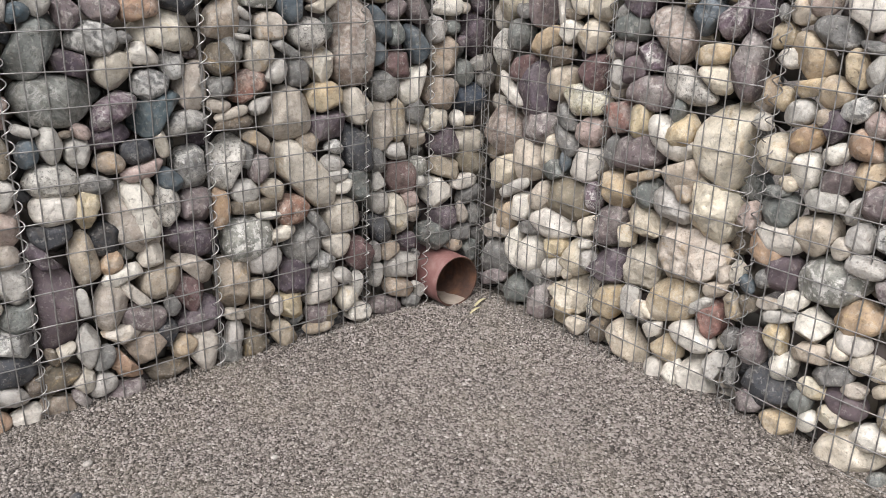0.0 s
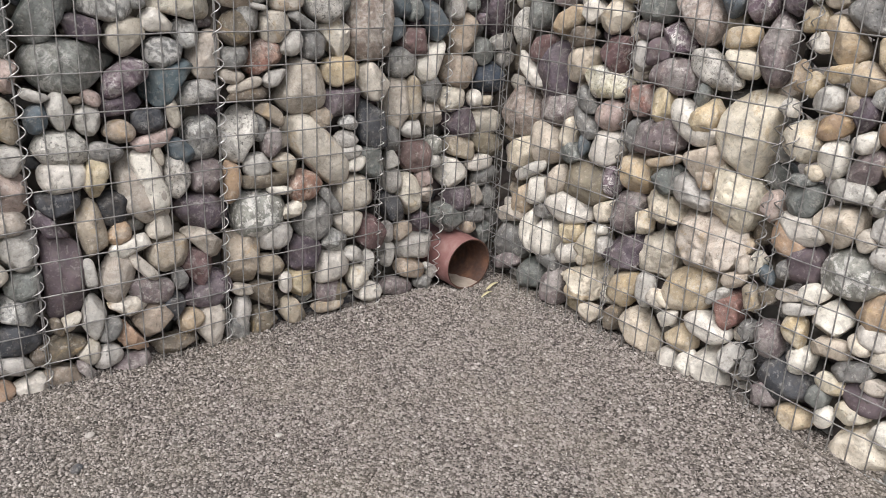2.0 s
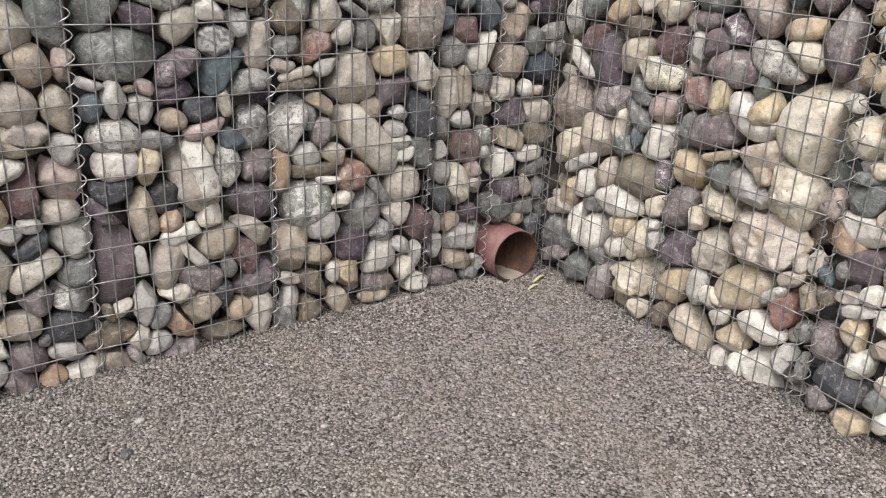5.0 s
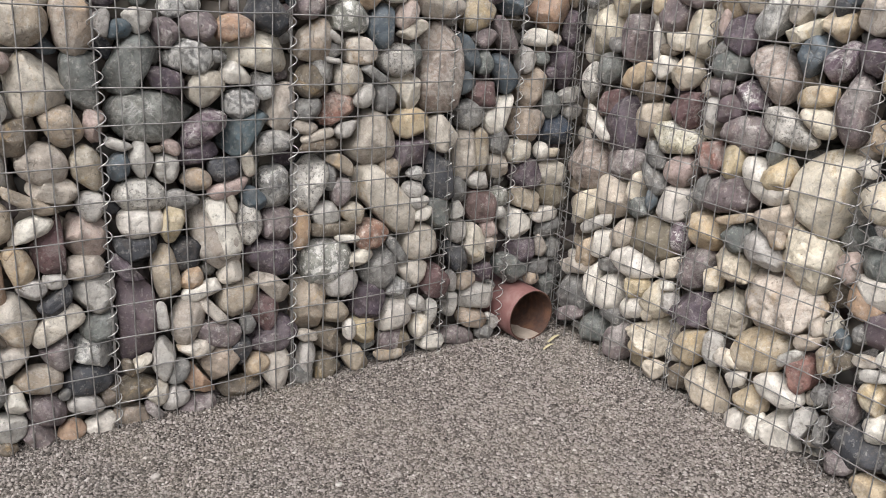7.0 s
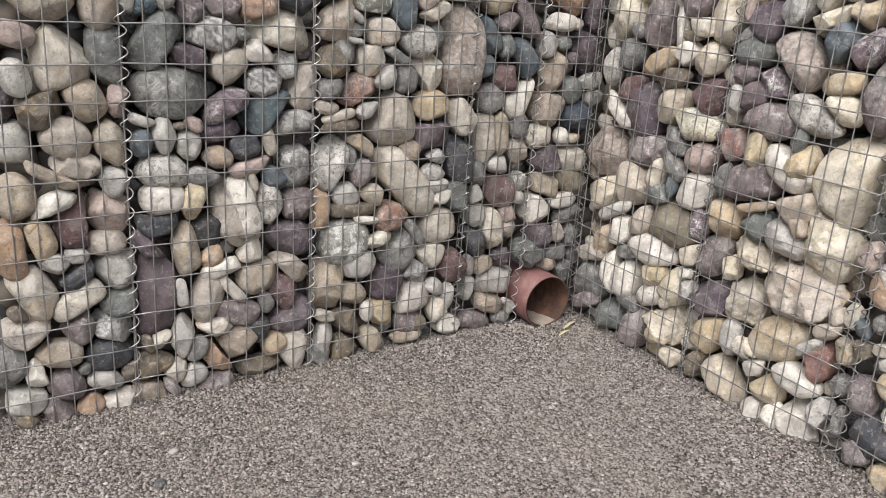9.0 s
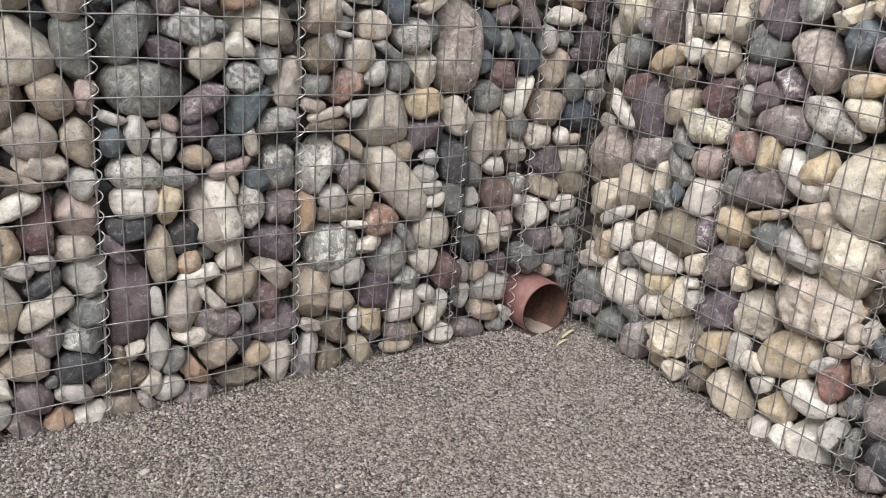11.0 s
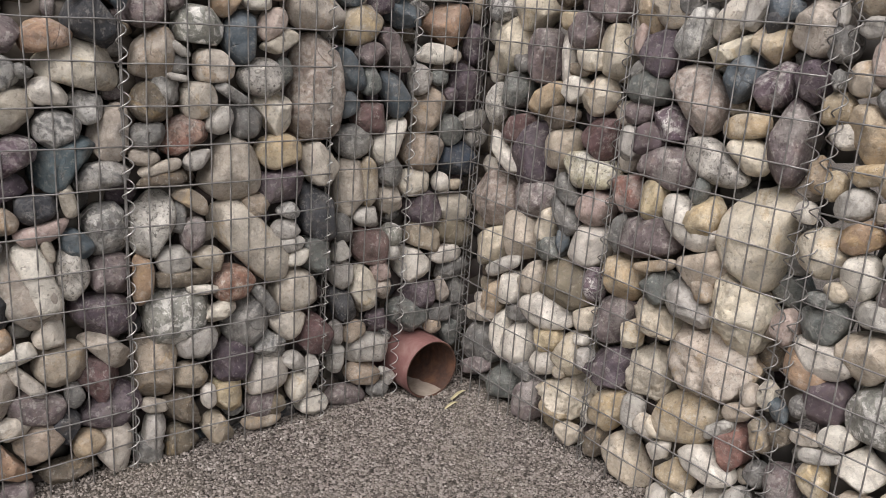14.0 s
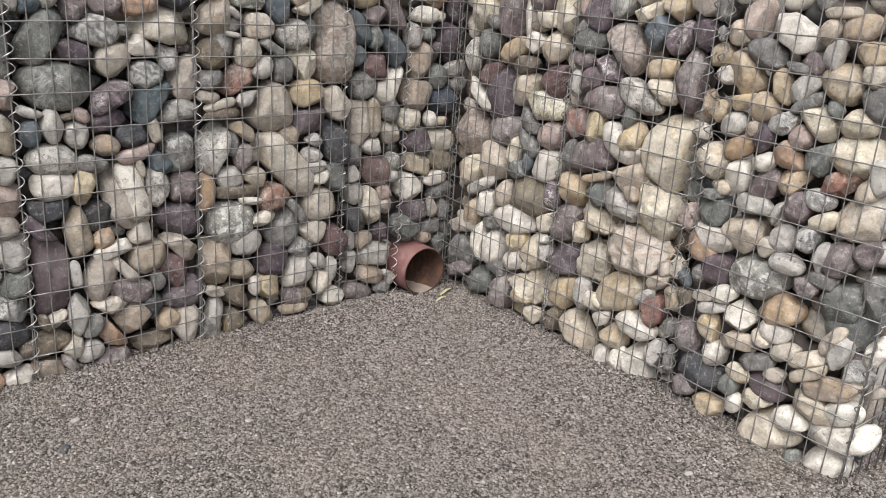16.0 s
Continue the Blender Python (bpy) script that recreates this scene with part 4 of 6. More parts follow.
hewn("left", -0.547, 0.771, -6, 0.091, "b", "cream", (70, 40, 64, 67, 51, 52, 58, 77))
hewn("left", -1.035, 0.819, -12, 0.039, "o", "beige", (58, 31, 20, 36, 37, 34, 21, 31))
hewn("left", -1.001, 0.793, 15, 0.031, "o", "beige", (77, 43, 15, 43, 81, 39, 16, 44))
hewn("left", -0.996, 0.766, 47, 0.033, "b", "brown", (59, 18, 38, 91, 68, 16, 47, 75))
hewn("left", -0.908, 0.808, 55, 0.041, "o", "pale", (45, 22, 30, 39, 44, 24, 22, 53))
hewn("left", -0.807, 0.768, 105, 0.130, "o", "beige", (94, 63, 98, 82, 89, 90, 74, 90))
hewn("left", -0.673, 0.719, 48, 0.082, "b", "purple", (75, 42, 65, 70, 60, 40, 65, 73))
hewn("left", -0.557, 0.639, -39, 0.109, "b", "dark", (117, 58, 56, 85, 77, 50, 68, 87))
hewn("left", -0.923, 0.705, -35, 0.043, "o", "tan", (76, 38, 27, 39, 54, 60, 17, 44))
hewn("left", -1.013, 0.650, 87, 0.104, "b", "speckled", (81, 60, 50, 77, 78, 68, 51, 83))
hewn("left", -0.657, 0.657, 21, 0.042, "o", "marbled", (29, 27, 22, 34, 38, 20, 28, 38))
hewn("left", -0.662, 0.606, 37, 0.051, "o", "pale", (38, 27, 34, 44, 36, 27, 34, 46))
hewn("left", -0.649, 0.564, 8, 0.042, "o", "pale", (57, 35, 20, 39, 47, 29, 23, 34))
hewn("left", -0.625, 0.523, 48, 0.047, "o", "white", (38, 25, 30, 39, 39, 25, 30, 45))
hewn("left", -0.753, 0.575, -47, 0.118, "o", "cream", (255, 112, 63, 124, 170, 127, 54, 118))
hewn("left", -0.920, 0.620, 92, 0.061, "o", "plum", (44, 40, 29, 40, 48, 36, 31, 59))
hewn("left", -0.966, 0.556, 11, 0.074, "o", "pale", (42, 44, 37, 51, 43, 45, 37, 49))
hewn("left", -0.876, 0.550, 1, 0.062, "o", "tan", (43, 36, 35, 42, 58, 31, 36, 50))
hewn("left", -1.043, 0.521, 90, 0.051, "o", "orange", (75, 61, 27, 63, 84, 45, 25, 45))
hewn("left", -0.946, 0.509, -2, 0.042, "b", "brown", (103, 66, 22, 70, 110, 60, 20, 57))
hewn("left", -0.903, 0.478, -12, 0.030, "o", "white", (66, 38, 12, 35, 67, 32, 14, 34))
hewn("left", -0.808, 0.471, -2, 0.092, "o", "rust", (67, 54, 50, 66, 60, 60, 48, 57))
hewn("left", -0.949, 0.402, 44, 0.130, "o", "lichen", (88, 77, 113, 90, 95, 83, 65, 137))
hewn("left", -0.852, 0.402, 29, 0.046, "b", "cream", (69, 36, 27, 39, 56, 33, 19, 41))
hewn("left", -0.720, 0.413, -10, 0.034, "o", "grey", (55, 18, 44, 82, 57, 18, 41, 87))
hewn("left", -0.617, 0.421, 44, 0.114, "o", "beige", (63, 63, 75, 65, 81, 57, 85, 69))
hewn("left", -0.769, 0.357, 84, 0.111, "b", "grey", (74, 53, 62, 68, 69, 62, 58, 69))
hewn("left", -0.911, 0.327, 41, 0.079, "o", "pale", (71, 44, 47, 54, 63, 42, 46, 56))
hewn("left", -0.646, 0.325, -4, 0.079, "o", "cream", (60, 59, 39, 67, 65, 39, 46, 45))
hewn("left", -0.696, 0.272, 13, 0.072, "a", "marbled", (48, 35, 48, 48, 55, 35, 40, 57))
hewn("left", -0.548, 0.272, -3, 0.099, "b", "redplum", (67, 46, 63, 63, 61, 54, 58, 80))
hewn("left", -1.013, 0.272, -47, 0.108, "b", "tan", (82, 55, 77, 86, 104, 49, 76, 92))
hewn("left", -0.930, 0.237, -4, 0.069, "o", "tan", (48, 38, 35, 52, 45, 46, 37, 50))
hewn("left", -0.809, 0.244, 5, 0.122, "b", "purple", (59, 67, 63, 67, 55, 58, 66, 79))
hewn("left", -0.701, 0.180, 79, 0.115, "o", "white", (69, 68, 55, 81, 67, 57, 64, 72))
hewn("left", -0.628, 0.215, -1, 0.050, "o", "pale", (36, 27, 30, 37, 43, 26, 29, 51))
hewn("left", -0.569, 0.168, 129, 0.047, "o", "pale", (45, 23, 38, 66, 43, 21, 38, 82))
hewn("left", -0.604, 0.124, -72, 0.071, "o", "cream", (48, 43, 34, 45, 51, 34, 37, 52))
hewn("left", -0.552, 0.053, -23, 0.067, "a", "white", (87, 41, 40, 74, 50, 49, 30, 70))
hewn("left", -0.823, 0.149, 40, 0.089, "b", "ochre", (59, 46, 58, 44, 41, 44, 51, 44))
hewn("left", -0.884, 0.170, -43, 0.041, "o", "white", (32, 21, 36, 37, 34, 19, 28, 47))
hewn("left", -0.715, 0.096, 29, 0.072, "o", "plum", (54, 38, 43, 51, 48, 43, 37, 57), 0.010)
hewn("left", -0.951, 0.137, -27, 0.071, "a", "brown", (72, 39, 46, 54, 61, 50, 23, 61))
hewn("left", -1.031, 0.102, 81, 0.056, "o", "pale", (67, 47, 24, 49, 61, 49, 30, 51))
hewn("left", -0.854, 0.061, -18, 0.064, "b", "tan", (53, 30, 46, 52, 48, 36, 38, 75))
hewn("left", -0.954, 0.054, 41, 0.080, "o", "brown", (36, 44, 54, 42, 71, 42, 41, 68))
hewn("left", -0.729, 0.051, -1, 0.038, "o", "tan", (95, 56, 19, 52, 95, 40, 20, 44), 0.005)
hewn("left", -0.680, 0.087, 107, 0.055, "o", "brown", (41, 27, 32, 32, 34, 29, 30, 34))
hewn("left", -0.447, 1.242, 5, 0.087, "a", "slate", (53, 36, 49, 57, 49, 49, 51, 45))
hewn("left", -0.326, 1.264, 111, 0.112, "b", "dark", (71, 70, 47, 84, 68, 46, 64, 67))
hewn("left", -0.280, 1.250, -35, 0.047, "a", "pink", (28, 29, 27, 30, 27, 27, 21, 30))
hewn("left", -0.275, 1.182, 12, 0.073, "a", "slate", (59, 35, 46, 61, 62, 41, 43, 62))
hewn("left", -0.174, 1.304, 90, 0.092, "b", "beige", (77, 73, 42, 66, 95, 52, 44, 75))
hewn("left", -0.071, 1.277, 32, 0.078, "o", "green", (101, 53, 45, 60, 97, 52, 37, 60))
hewn("left", -0.011, 1.229, 117, 0.050, "o", "tan", (44, 24, 36, 67, 51, 24, 38, 82))
hewn("left", -0.104, 1.159, 14, 0.117, "b", "orange", (75, 75, 57, 67, 76, 56, 66, 68))
hewn("left", -0.412, 1.143, 56, 0.099, "o", "tan", (68, 55, 60, 62, 75, 52, 53, 69))
hewn("left", -0.304, 1.081, -17, 0.064, "b", "plum", (71, 31, 52, 77, 63, 31, 54, 74))
hewn("left", -0.159, 1.073, 39, 0.059, "o", "white", (55, 32, 42, 79, 65, 29, 47, 71))
hewn("left", -0.094, 1.070, 91, 0.037, "o", "beige", (23, 19, 18, 21, 21, 18, 19, 18))
hewn("left", -0.016, 1.107, 128, 0.060, "o", "purple", (56, 28, 44, 89, 54, 27, 45, 72))
hewn("left", -0.447, 1.023, -53, 0.073, "o", "slate", (75, 61, 30, 59, 112, 52, 45, 57))
hewn("left", -0.380, 0.992, 90, 0.059, "o", "green", (46, 40, 27, 46, 40, 33, 30, 37))
hewn("left", -0.385, 1.070, 48, 0.061, "o", "plum", (40, 32, 40, 50, 41, 34, 35, 53))
hewn("left", -0.290, 0.957, -59, 0.076, "o", "slate", (68, 59, 39, 56, 106, 62, 37, 98))
hewn("left", -0.205, 0.997, -88, 0.073, "o", "pale", (46, 41, 38, 41, 51, 46, 34, 44))
hewn("left", -0.147, 1.006, 15, 0.043, "o", "green", (33, 24, 24, 33, 33, 26, 23, 31))
hewn("left", -0.105, 0.959, -8, 0.036, "o", "purple", (25, 23, 20, 23, 23, 21, 19, 27))
hewn("left", -0.028, 0.970, -60, 0.093, "b", "purple", (92, 48, 54, 78, 74, 50, 40, 72))
hewn("left", -0.164, 0.906, 68, 0.117, "b", "tan", (75, 68, 62, 54, 79, 67, 50, 70))
hewn("left", -0.451, 0.930, 64, 0.062, "o", "slate", (40, 36, 33, 36, 58, 34, 32, 35))
hewn("left", -0.368, 0.889, -4, 0.079, "b", "redplum", (67, 55, 44, 54, 61, 55, 39, 60))
hewn("left", -0.299, 0.817, 77, 0.100, "o", "white", (122, 44, 64, 67, 107, 60, 45, 86))
hewn("left", -0.421, 0.824, 17, 0.095, "o", "grey", (70, 52, 53, 64, 58, 58, 50, 56))
hewn("left", -0.170, 0.773, -7, 0.120, "b", "tan", (65, 68, 64, 74, 67, 59, 63, 70))
hewn("left", -0.085, 0.847, -51, 0.088, "o", "green", (42, 46, 44, 51, 50, 44, 46, 49))
hewn("left", -0.043, 0.751, 49, 0.104, "b", "navy", (64, 57, 72, 59, 62, 51, 62, 66))
hewn("left", 0.022, 0.821, 39, 0.058, "o", "pale", (40, 31, 35, 37, 39, 31, 28, 47))
hewn("left", -0.428, 0.694, 90, 0.099, "b", "beige", (83, 78, 47, 77, 102, 58, 49, 74))
hewn("left", -0.373, 0.707, -87, 0.053, "o", "tan", (106, 55, 25, 55, 122, 61, 26, 68))
hewn("left", -0.297, 0.730, 74, 0.069, "o", "grey", (62, 39, 32, 43, 43, 49, 38, 38))
hewn("left", -0.208, 0.689, 41, 0.083, "o", "cream", (62, 44, 48, 58, 48, 45, 52, 50))
hewn("left", -0.118, 0.688, -29, 0.051, "o", "white", (36, 25, 33, 36, 30, 26, 28, 36))
hewn("left", -0.068, 0.681, 43, 0.032, "o", "tan", (29, 17, 25, 40, 27, 17, 22, 40))
hewn("left", -0.284, 0.644, -18, 0.081, "a", "beige", (64, 42, 41, 48, 49, 45, 45, 41))
hewn("left", -0.051, 0.604, -11, 0.086, "o", "beige", (75, 63, 45, 60, 79, 55, 46, 60))
hewn("left", -0.163, 0.607, 39, 0.105, "b", "purple", (59, 56, 49, 54, 55, 52, 67, 58))
hewn("left", -0.378, 0.599, 1, 0.060, "o", "pale", (45, 50, 33, 43, 55, 33, 31, 63))
hewn("left", -0.454, 0.571, -49, 0.064, "o", "grey", (47, 34, 39, 63, 43, 31, 39, 47))
hewn("left", -0.345, 0.503, -4, 0.111, "b", "redplum", (58, 58, 59, 84, 60, 55, 58, 68))
hewn("left", -0.158, 0.514, -19, 0.072, "b", "tan", (97, 46, 41, 61, 66, 57, 34, 67))
hewn("left", -0.041, 0.518, -20, 0.084, "o", "olive", (83, 66, 47, 68, 106, 59, 40, 73))
hewn("left", -0.277, 0.533, -2, 0.067, "o", "lichen", (32, 36, 38, 36, 32, 36, 34, 38))
hewn("left", -0.277, 0.479, -6, 0.045, "o", "pale", (30, 28, 25, 34, 26, 26, 23, 31))
hewn("left", -0.189, 0.422, -41, 0.101, "b", "white", (64, 53, 52, 65, 67, 52, 49, 66))
hewn("left", -0.078, 0.454, 6, 0.054, "o", "white", (91, 47, 29, 45, 83, 45, 28, 54))
hewn("left", -0.457, 0.502, -59, 0.058, "o", "pale", (37, 35, 26, 52, 36, 26, 40, 33))
hewn("left", -0.449, 0.428, -41, 0.073, "o", "pale", (44, 37, 49, 47, 54, 35, 37, 48))
hewn("left", -0.369, 0.352, -56, 0.085, "b", "cream", (113, 42, 59, 93, 96, 51, 33, 114))
hewn("left", -0.313, 0.424, 13, 0.056, "b", "pink", (33, 38, 28, 31, 30, 33, 30, 37))
hewn("left", -0.304, 0.364, 15, 0.061, "b", "beige", (33, 38, 32, 33, 32, 28, 35, 34))
hewn("left", -0.439, 0.332, -22, 0.067, "b", "dark", (65, 30, 45, 76, 55, 35, 46, 71))
hewn("left", -0.037, 0.398, 20, 0.061, "b", "grey", (80, 48, 35, 49, 67, 53, 28, 49))
hewn("left", -0.152, 0.323, -3, 0.084, "b", "purple", (54, 59, 44, 61, 60, 42, 45, 63))
hewn("left", -0.081, 0.332, -59, 0.048, "o", "beige", (52, 28, 21, 70, 72, 23, 31, 38))
hewn("left", -0.014, 0.315, -41, 0.067, "o", "grey", (45, 32, 43, 60, 51, 32, 40, 54))
hewn("left", -0.193, 0.245, 12, 0.092, "o", "green", (77, 48, 64, 101, 65, 49, 66, 85))
hewn("left", -0.078, 0.251, 16, 0.061, "o", "grey", (55, 51, 28, 45, 68, 38, 36, 47))
hewn("left", -0.110, 0.210, 22, 0.051, "o", "tan", (30, 28, 31, 32, 29, 27, 28, 36))
hewn("left", 0.020, 0.223, -18, 0.068, "o", "grey", (41, 37, 34, 58, 42, 32, 42, 40))
hewn("left", -0.344, 0.169, 33, 0.100, "o", "pale", (81, 52, 76, 74, 73, 48, 80, 75))
hewn("left", -0.364, 0.094, -15, 0.066, "o", "tan", (82, 53, 37, 55, 70, 50, 33, 57))
hewn("left", -0.467, 0.250, -47, 0.049, "o", "pale", (54, 24, 33, 57, 33, 23, 29, 37))
hewn("left", -0.400, 0.243, 17, 0.060, "o", "tan", (47, 37, 35, 36, 48, 43, 28, 39))
hewn("left", -0.461, 0.165, 88, 0.062, "o", "pale", (50, 51, 30, 42, 51, 44, 31, 46))
hewn("left", -0.424, 0.037, 28, 0.062, "o", "plum", (62, 34, 54, 82, 64, 32, 54, 113))
hewn("left", -0.302, 0.029, 21, 0.053, "o", "grey", (37, 29, 33, 41, 46, 27, 35, 40))
hewn("left", -0.274, 0.063, -39, 0.036, "o", "pale", (26, 20, 19, 41, 25, 19, 18, 30))
hewn("left", -1.011, 1.163, 80, 0.084, "b", "plum", (51, 49, 41, 54, 53, 43, 45, 51))
hewn("left", -0.953, 1.181, -73, 0.045, "o", "plum", (26, 22, 25, 25, 31, 30, 22, 36))
hewn("left", -0.895, 1.241, 45, 0.118, "o", "pale", (101, 65, 79, 60, 60, 55, 57, 62))
hewn("left", -0.825, 1.183, 66, 0.061, "b", "orange", (39, 37, 36, 37, 41, 34, 27, 43))
hewn("left", -0.765, 1.271, 50, 0.077, "o", "plum", (58, 45, 45, 41, 43, 42, 38, 39))
hewn("left", -0.748, 1.194, 3, 0.052, "o", "white", (60, 24, 35, 34, 68, 35, 27, 43))
hewn("left", -0.692, 1.237, -56, 0.072, "o", "pink", (48, 38, 41, 46, 52, 38, 38, 46))
hewn("left", -0.573, 1.262, -34, 0.030, "o", "green", (55, 33, 12, 45, 72, 29, 15, 37))
hewn("left", -0.575, 1.187, 5, 0.115, "o", "cream", (106, 48, 72, 95, 87, 79, 62, 117))
hewn("left", -0.893, 1.124, 38, 0.091, "b", "lichen", (52, 48, 54, 56, 70, 41, 64, 61))
hewn("left", -1.002, 1.058, 80, 0.090, "o", "tan", (85, 43, 47, 118, 60, 66, 48, 64))
hewn("left", -0.785, 1.100, 79, 0.088, "o", "slate", (76, 58, 46, 50, 74, 61, 46, 61))
hewn("left", -0.703, 1.137, 72, 0.059, "b", "pink", (46, 32, 34, 47, 52, 30, 31, 46))
hewn("left", -0.686, 1.095, 32, 0.046, "o", "beige", (56, 37, 20, 53, 84, 34, 26, 53))
# the right wall
stone("right", 0.125, 1.325, 0.163, 0.082, -2, "o", "grey")
stone("right", 0.033, 1.225, 0.115, 0.113, 8, "a", "banded")
stone("right", 0.698, 1.270, 0.060, 0.101, 7, "a", "grey", 0.01)
stone("right", 0.163, 1.071, 0.080, 0.051, -2, "o", "grey")
stone("right", 0.380, 1.074, 0.083, 0.040, 9, "o", "brown", 0.01)
stone("right", 0.729, 1.189, 0.146, 0.083, 62, "o", "quartz")
stone("right", 0.329, 0.940, 0.114, 0.066, 10, "o", "brown")
stone("right", 0.742, 1.373, 0.075, 0.042, -4, "o", "grey")
stone("right", 0.745, 1.340, 0.066, 0.035, -3, "o", "grey")
stone("right", 0.680, 1.359, 0.083, 0.060, 11, "a", "marbled")
stone("right", 0.760, 1.302, 0.068, 0.064, 8, "a", "pink")
stone("right", 0.828, 1.314, 0.087, 0.096, 29, "b", "dark", flats=((60, 0.9), (150, 0.85), (300, 0.88)))
stone("right", 0.851, 1.371, 0.088, 0.031, 12, "b", "tan")
stone("right", 0.938, 1.376, 0.114, 0.057, -7, "o", "pale")
stone("right", 0.903, 1.327, 0.063, 0.059, 4, "a", "grey")
stone("right", 0.984, 1.309, 0.071, 0.073, 9, "b", "pale")
stone("right", 1.068, 1.375, 0.085, 0.047, 9, "b", "plum")
stone("right", 0.993, 1.354, 0.028, 0.052, -22, "a", "white")
stone("right", 1.023, 1.342, 0.051, 0.042, 5, "o", "slate")
stone("right", 1.131, 1.300, 0.108, 0.107, 30, "b", "tan", flats=((60, 0.85), (150, 0.8), (300, 0.9), (240, 0.9)))
stone("right", 1.162, 1.365, 0.039, 0.063, 15, "o", "slate")
stone("right", 0.772, 1.265, 0.051, 0.014, 10, "o", "pale")
stone("right", 0.820, 1.225, 0.106, 0.065, 62, "a", "cream", flats=((140, 0.82), (320, 0.82), (30, 0.9)))
stone("right", 0.883, 1.251, 0.111, 0.050, 65, "o", "pale")
stone("right", 0.941, 1.254, 0.083, 0.050, -12, "o", "slate")
stone("right", 0.931, 1.227, 0.065, 0.049, 38, "a", "dark")
stone("right", 1.018, 1.217, 0.115, 0.119, 13, "o", "beige")
stone("right", 1.071, 1.246, 0.023, 0.048, 4, "o", "pale")
stone("right", 1.140, 1.224, 0.073, 0.046, -6, "o", "pale")
stone("right", 1.088, 1.122, 0.031, 0.045, 11, "o", "grey")
stone("right", 0.337, 0.568, 0.083, 0.079, 31, "o", "green")
stone("right", 0.395, 0.609, 0.037, 0.071, -7, "o", "slate")
stone("right", 0.061, 0.286, 0.144, 0.072, 19, "o", "beige")
stone("right", 0.241, 0.339, 0.105, 0.051, 11, "a", "grey", 0.012)
stone("right", 0.502, 0.353, 0.049, 0.036, 12, "a", "white")
stone("right", 0.514, 0.295, 0.059, 0.080, 12, "a", "pale")
stone("right", 0.049, 0.094, 0.143, 0.062, 25, "o", "plum")
stone("right", 0.266, 0.172, 0.125, 0.056, -12, "a", "grey", 0.015)
stone("right", 0.440, 0.231, 0.049, 0.041, 15, "o", "tan")
stone("right", 1.070, 0.848, 0.048, 0.051, 7, "o", "white")
stone("right", 0.861, 0.609, 0.049, 0.062, 34, "o", "tan")
stone("right", 1.025, 0.410, 0.049, 0.053, 14, "a", "beige")
stone("right", 1.065, 0.429, 0.042, 0.076, -3, "a", "cream")
stone("right", 1.067, 0.327, 0.053, 0.084, 17, "a", "tan")
stone("right", 1.097, 0.408, 0.037, 0.065, 43, "o", "slate")
stone("right", 0.755, 0.206, 0.069, 0.052, -35, "o", "cream")
stone("right", 1.112, 0.352, 0.052, 0.058, 15, "t", "brown")
stone("right", 1.132, 0.232, 0.068, 0.103, 18, "b", "plum", flats=((0, 0.92), (180, 0.92), (100, 0.9)))
stone("right", 1.150, 0.072, 0.081, 0.080, 19, "a", "plum")
stone("right", 1.367, 1.076, 0.066, 0.051, -24, "o", "plum")
stone("right", 1.518, 1.064, 0.062, 0.059, -19, "o", "beige")
stone("right", 1.232, 0.884, 0.044, 0.043, 12, "o", "tan")
stone("right", 1.370, 0.975, 0.096, 0.037, 33, "a", "grey")
stone("right", 1.443, 0.974, 0.052, 0.038, -29, "a", "green")
stone("right", 1.586, 0.829, 0.048, 0.092, 15, "o", "pale")
stone("right", 1.143, 0.680, 0.074, 0.035, 2, "o", "green")
stone("right", 1.335, 0.576, 0.057, 0.063, -6, "o", "cream")
stone("right", 1.466, 0.503, 0.073, 0.064, 15, "o", "plum")
stone("right", 1.501, 0.536, 0.086, 0.047, 6, "o", "grey")
stone("right", 1.171, 0.375, 0.076, 0.034, 14, "o", "cream")
stone("right", 1.203, 0.349, 0.107, 0.038, 13, "o", "pale")
stone("right", 1.444, 0.305, 0.095, 0.056, 19, "o", "beige")
stone("right", 1.434, 0.231, 0.069, 0.045, 16, "o", "beige")
stone("right", 1.579, 0.245, 0.140, 0.054, 13, "o", "tan")
stone("right", 1.588, 0.360, 0.101, 0.057, 70, "o", "pale")
hewn("right", 0.036, 1.333, 7, 0.049, "o", "pale", (77, 34, 27, 53, 59, 40, 25, 55))
hewn("right", 0.053, 1.295, 35, 0.032, "o", "pink", (44, 16, 28, 69, 46, 18, 27, 67))
hewn("right", 0.157, 1.348, 29, 0.030, "o", "slate", (72, 12, 41, 104, 86, 14, 42, 105))
hewn("right", 0.313, 1.339, 19, 0.074, "o", "sand", (60, 48, 40, 45, 78, 45, 38, 54))
hewn("right", 0.444, 1.352, 31, 0.066, "b", "purple", (45, 43, 28, 48, 61, 32, 44, 48))
hewn("right", 0.176, 1.220, 37, 0.113, "b", "buff", (79, 51, 82, 82, 60, 69, 43, 100))
hewn("right", 0.298, 1.268, 14, 0.073, "b", "brown", (44, 43, 37, 51, 37, 40, 36, 40))
hewn("right", 0.423, 1.263, 31, 0.114, "b", "plum", (84, 65, 73, 95, 77, 54, 84, 83))
hewn("right", 0.085, 1.119, 80, 0.130, "b", "buff", (85, 98, 59, 132, 94, 59, 77, 67))
hewn("right", 0.327, 1.196, 3, 0.049, "o", "fawn", (34, 48, 25, 31, 43, 26, 28, 27))
hewn("right", 0.380, 1.176, 51, 0.094, "o", "plum", (53, 51, 62, 58, 64, 50, 48, 61))
hewn("right", 0.227, 1.097, -83, 0.095, "b", "plum", (77, 66, 44, 67, 76, 67, 46, 66))
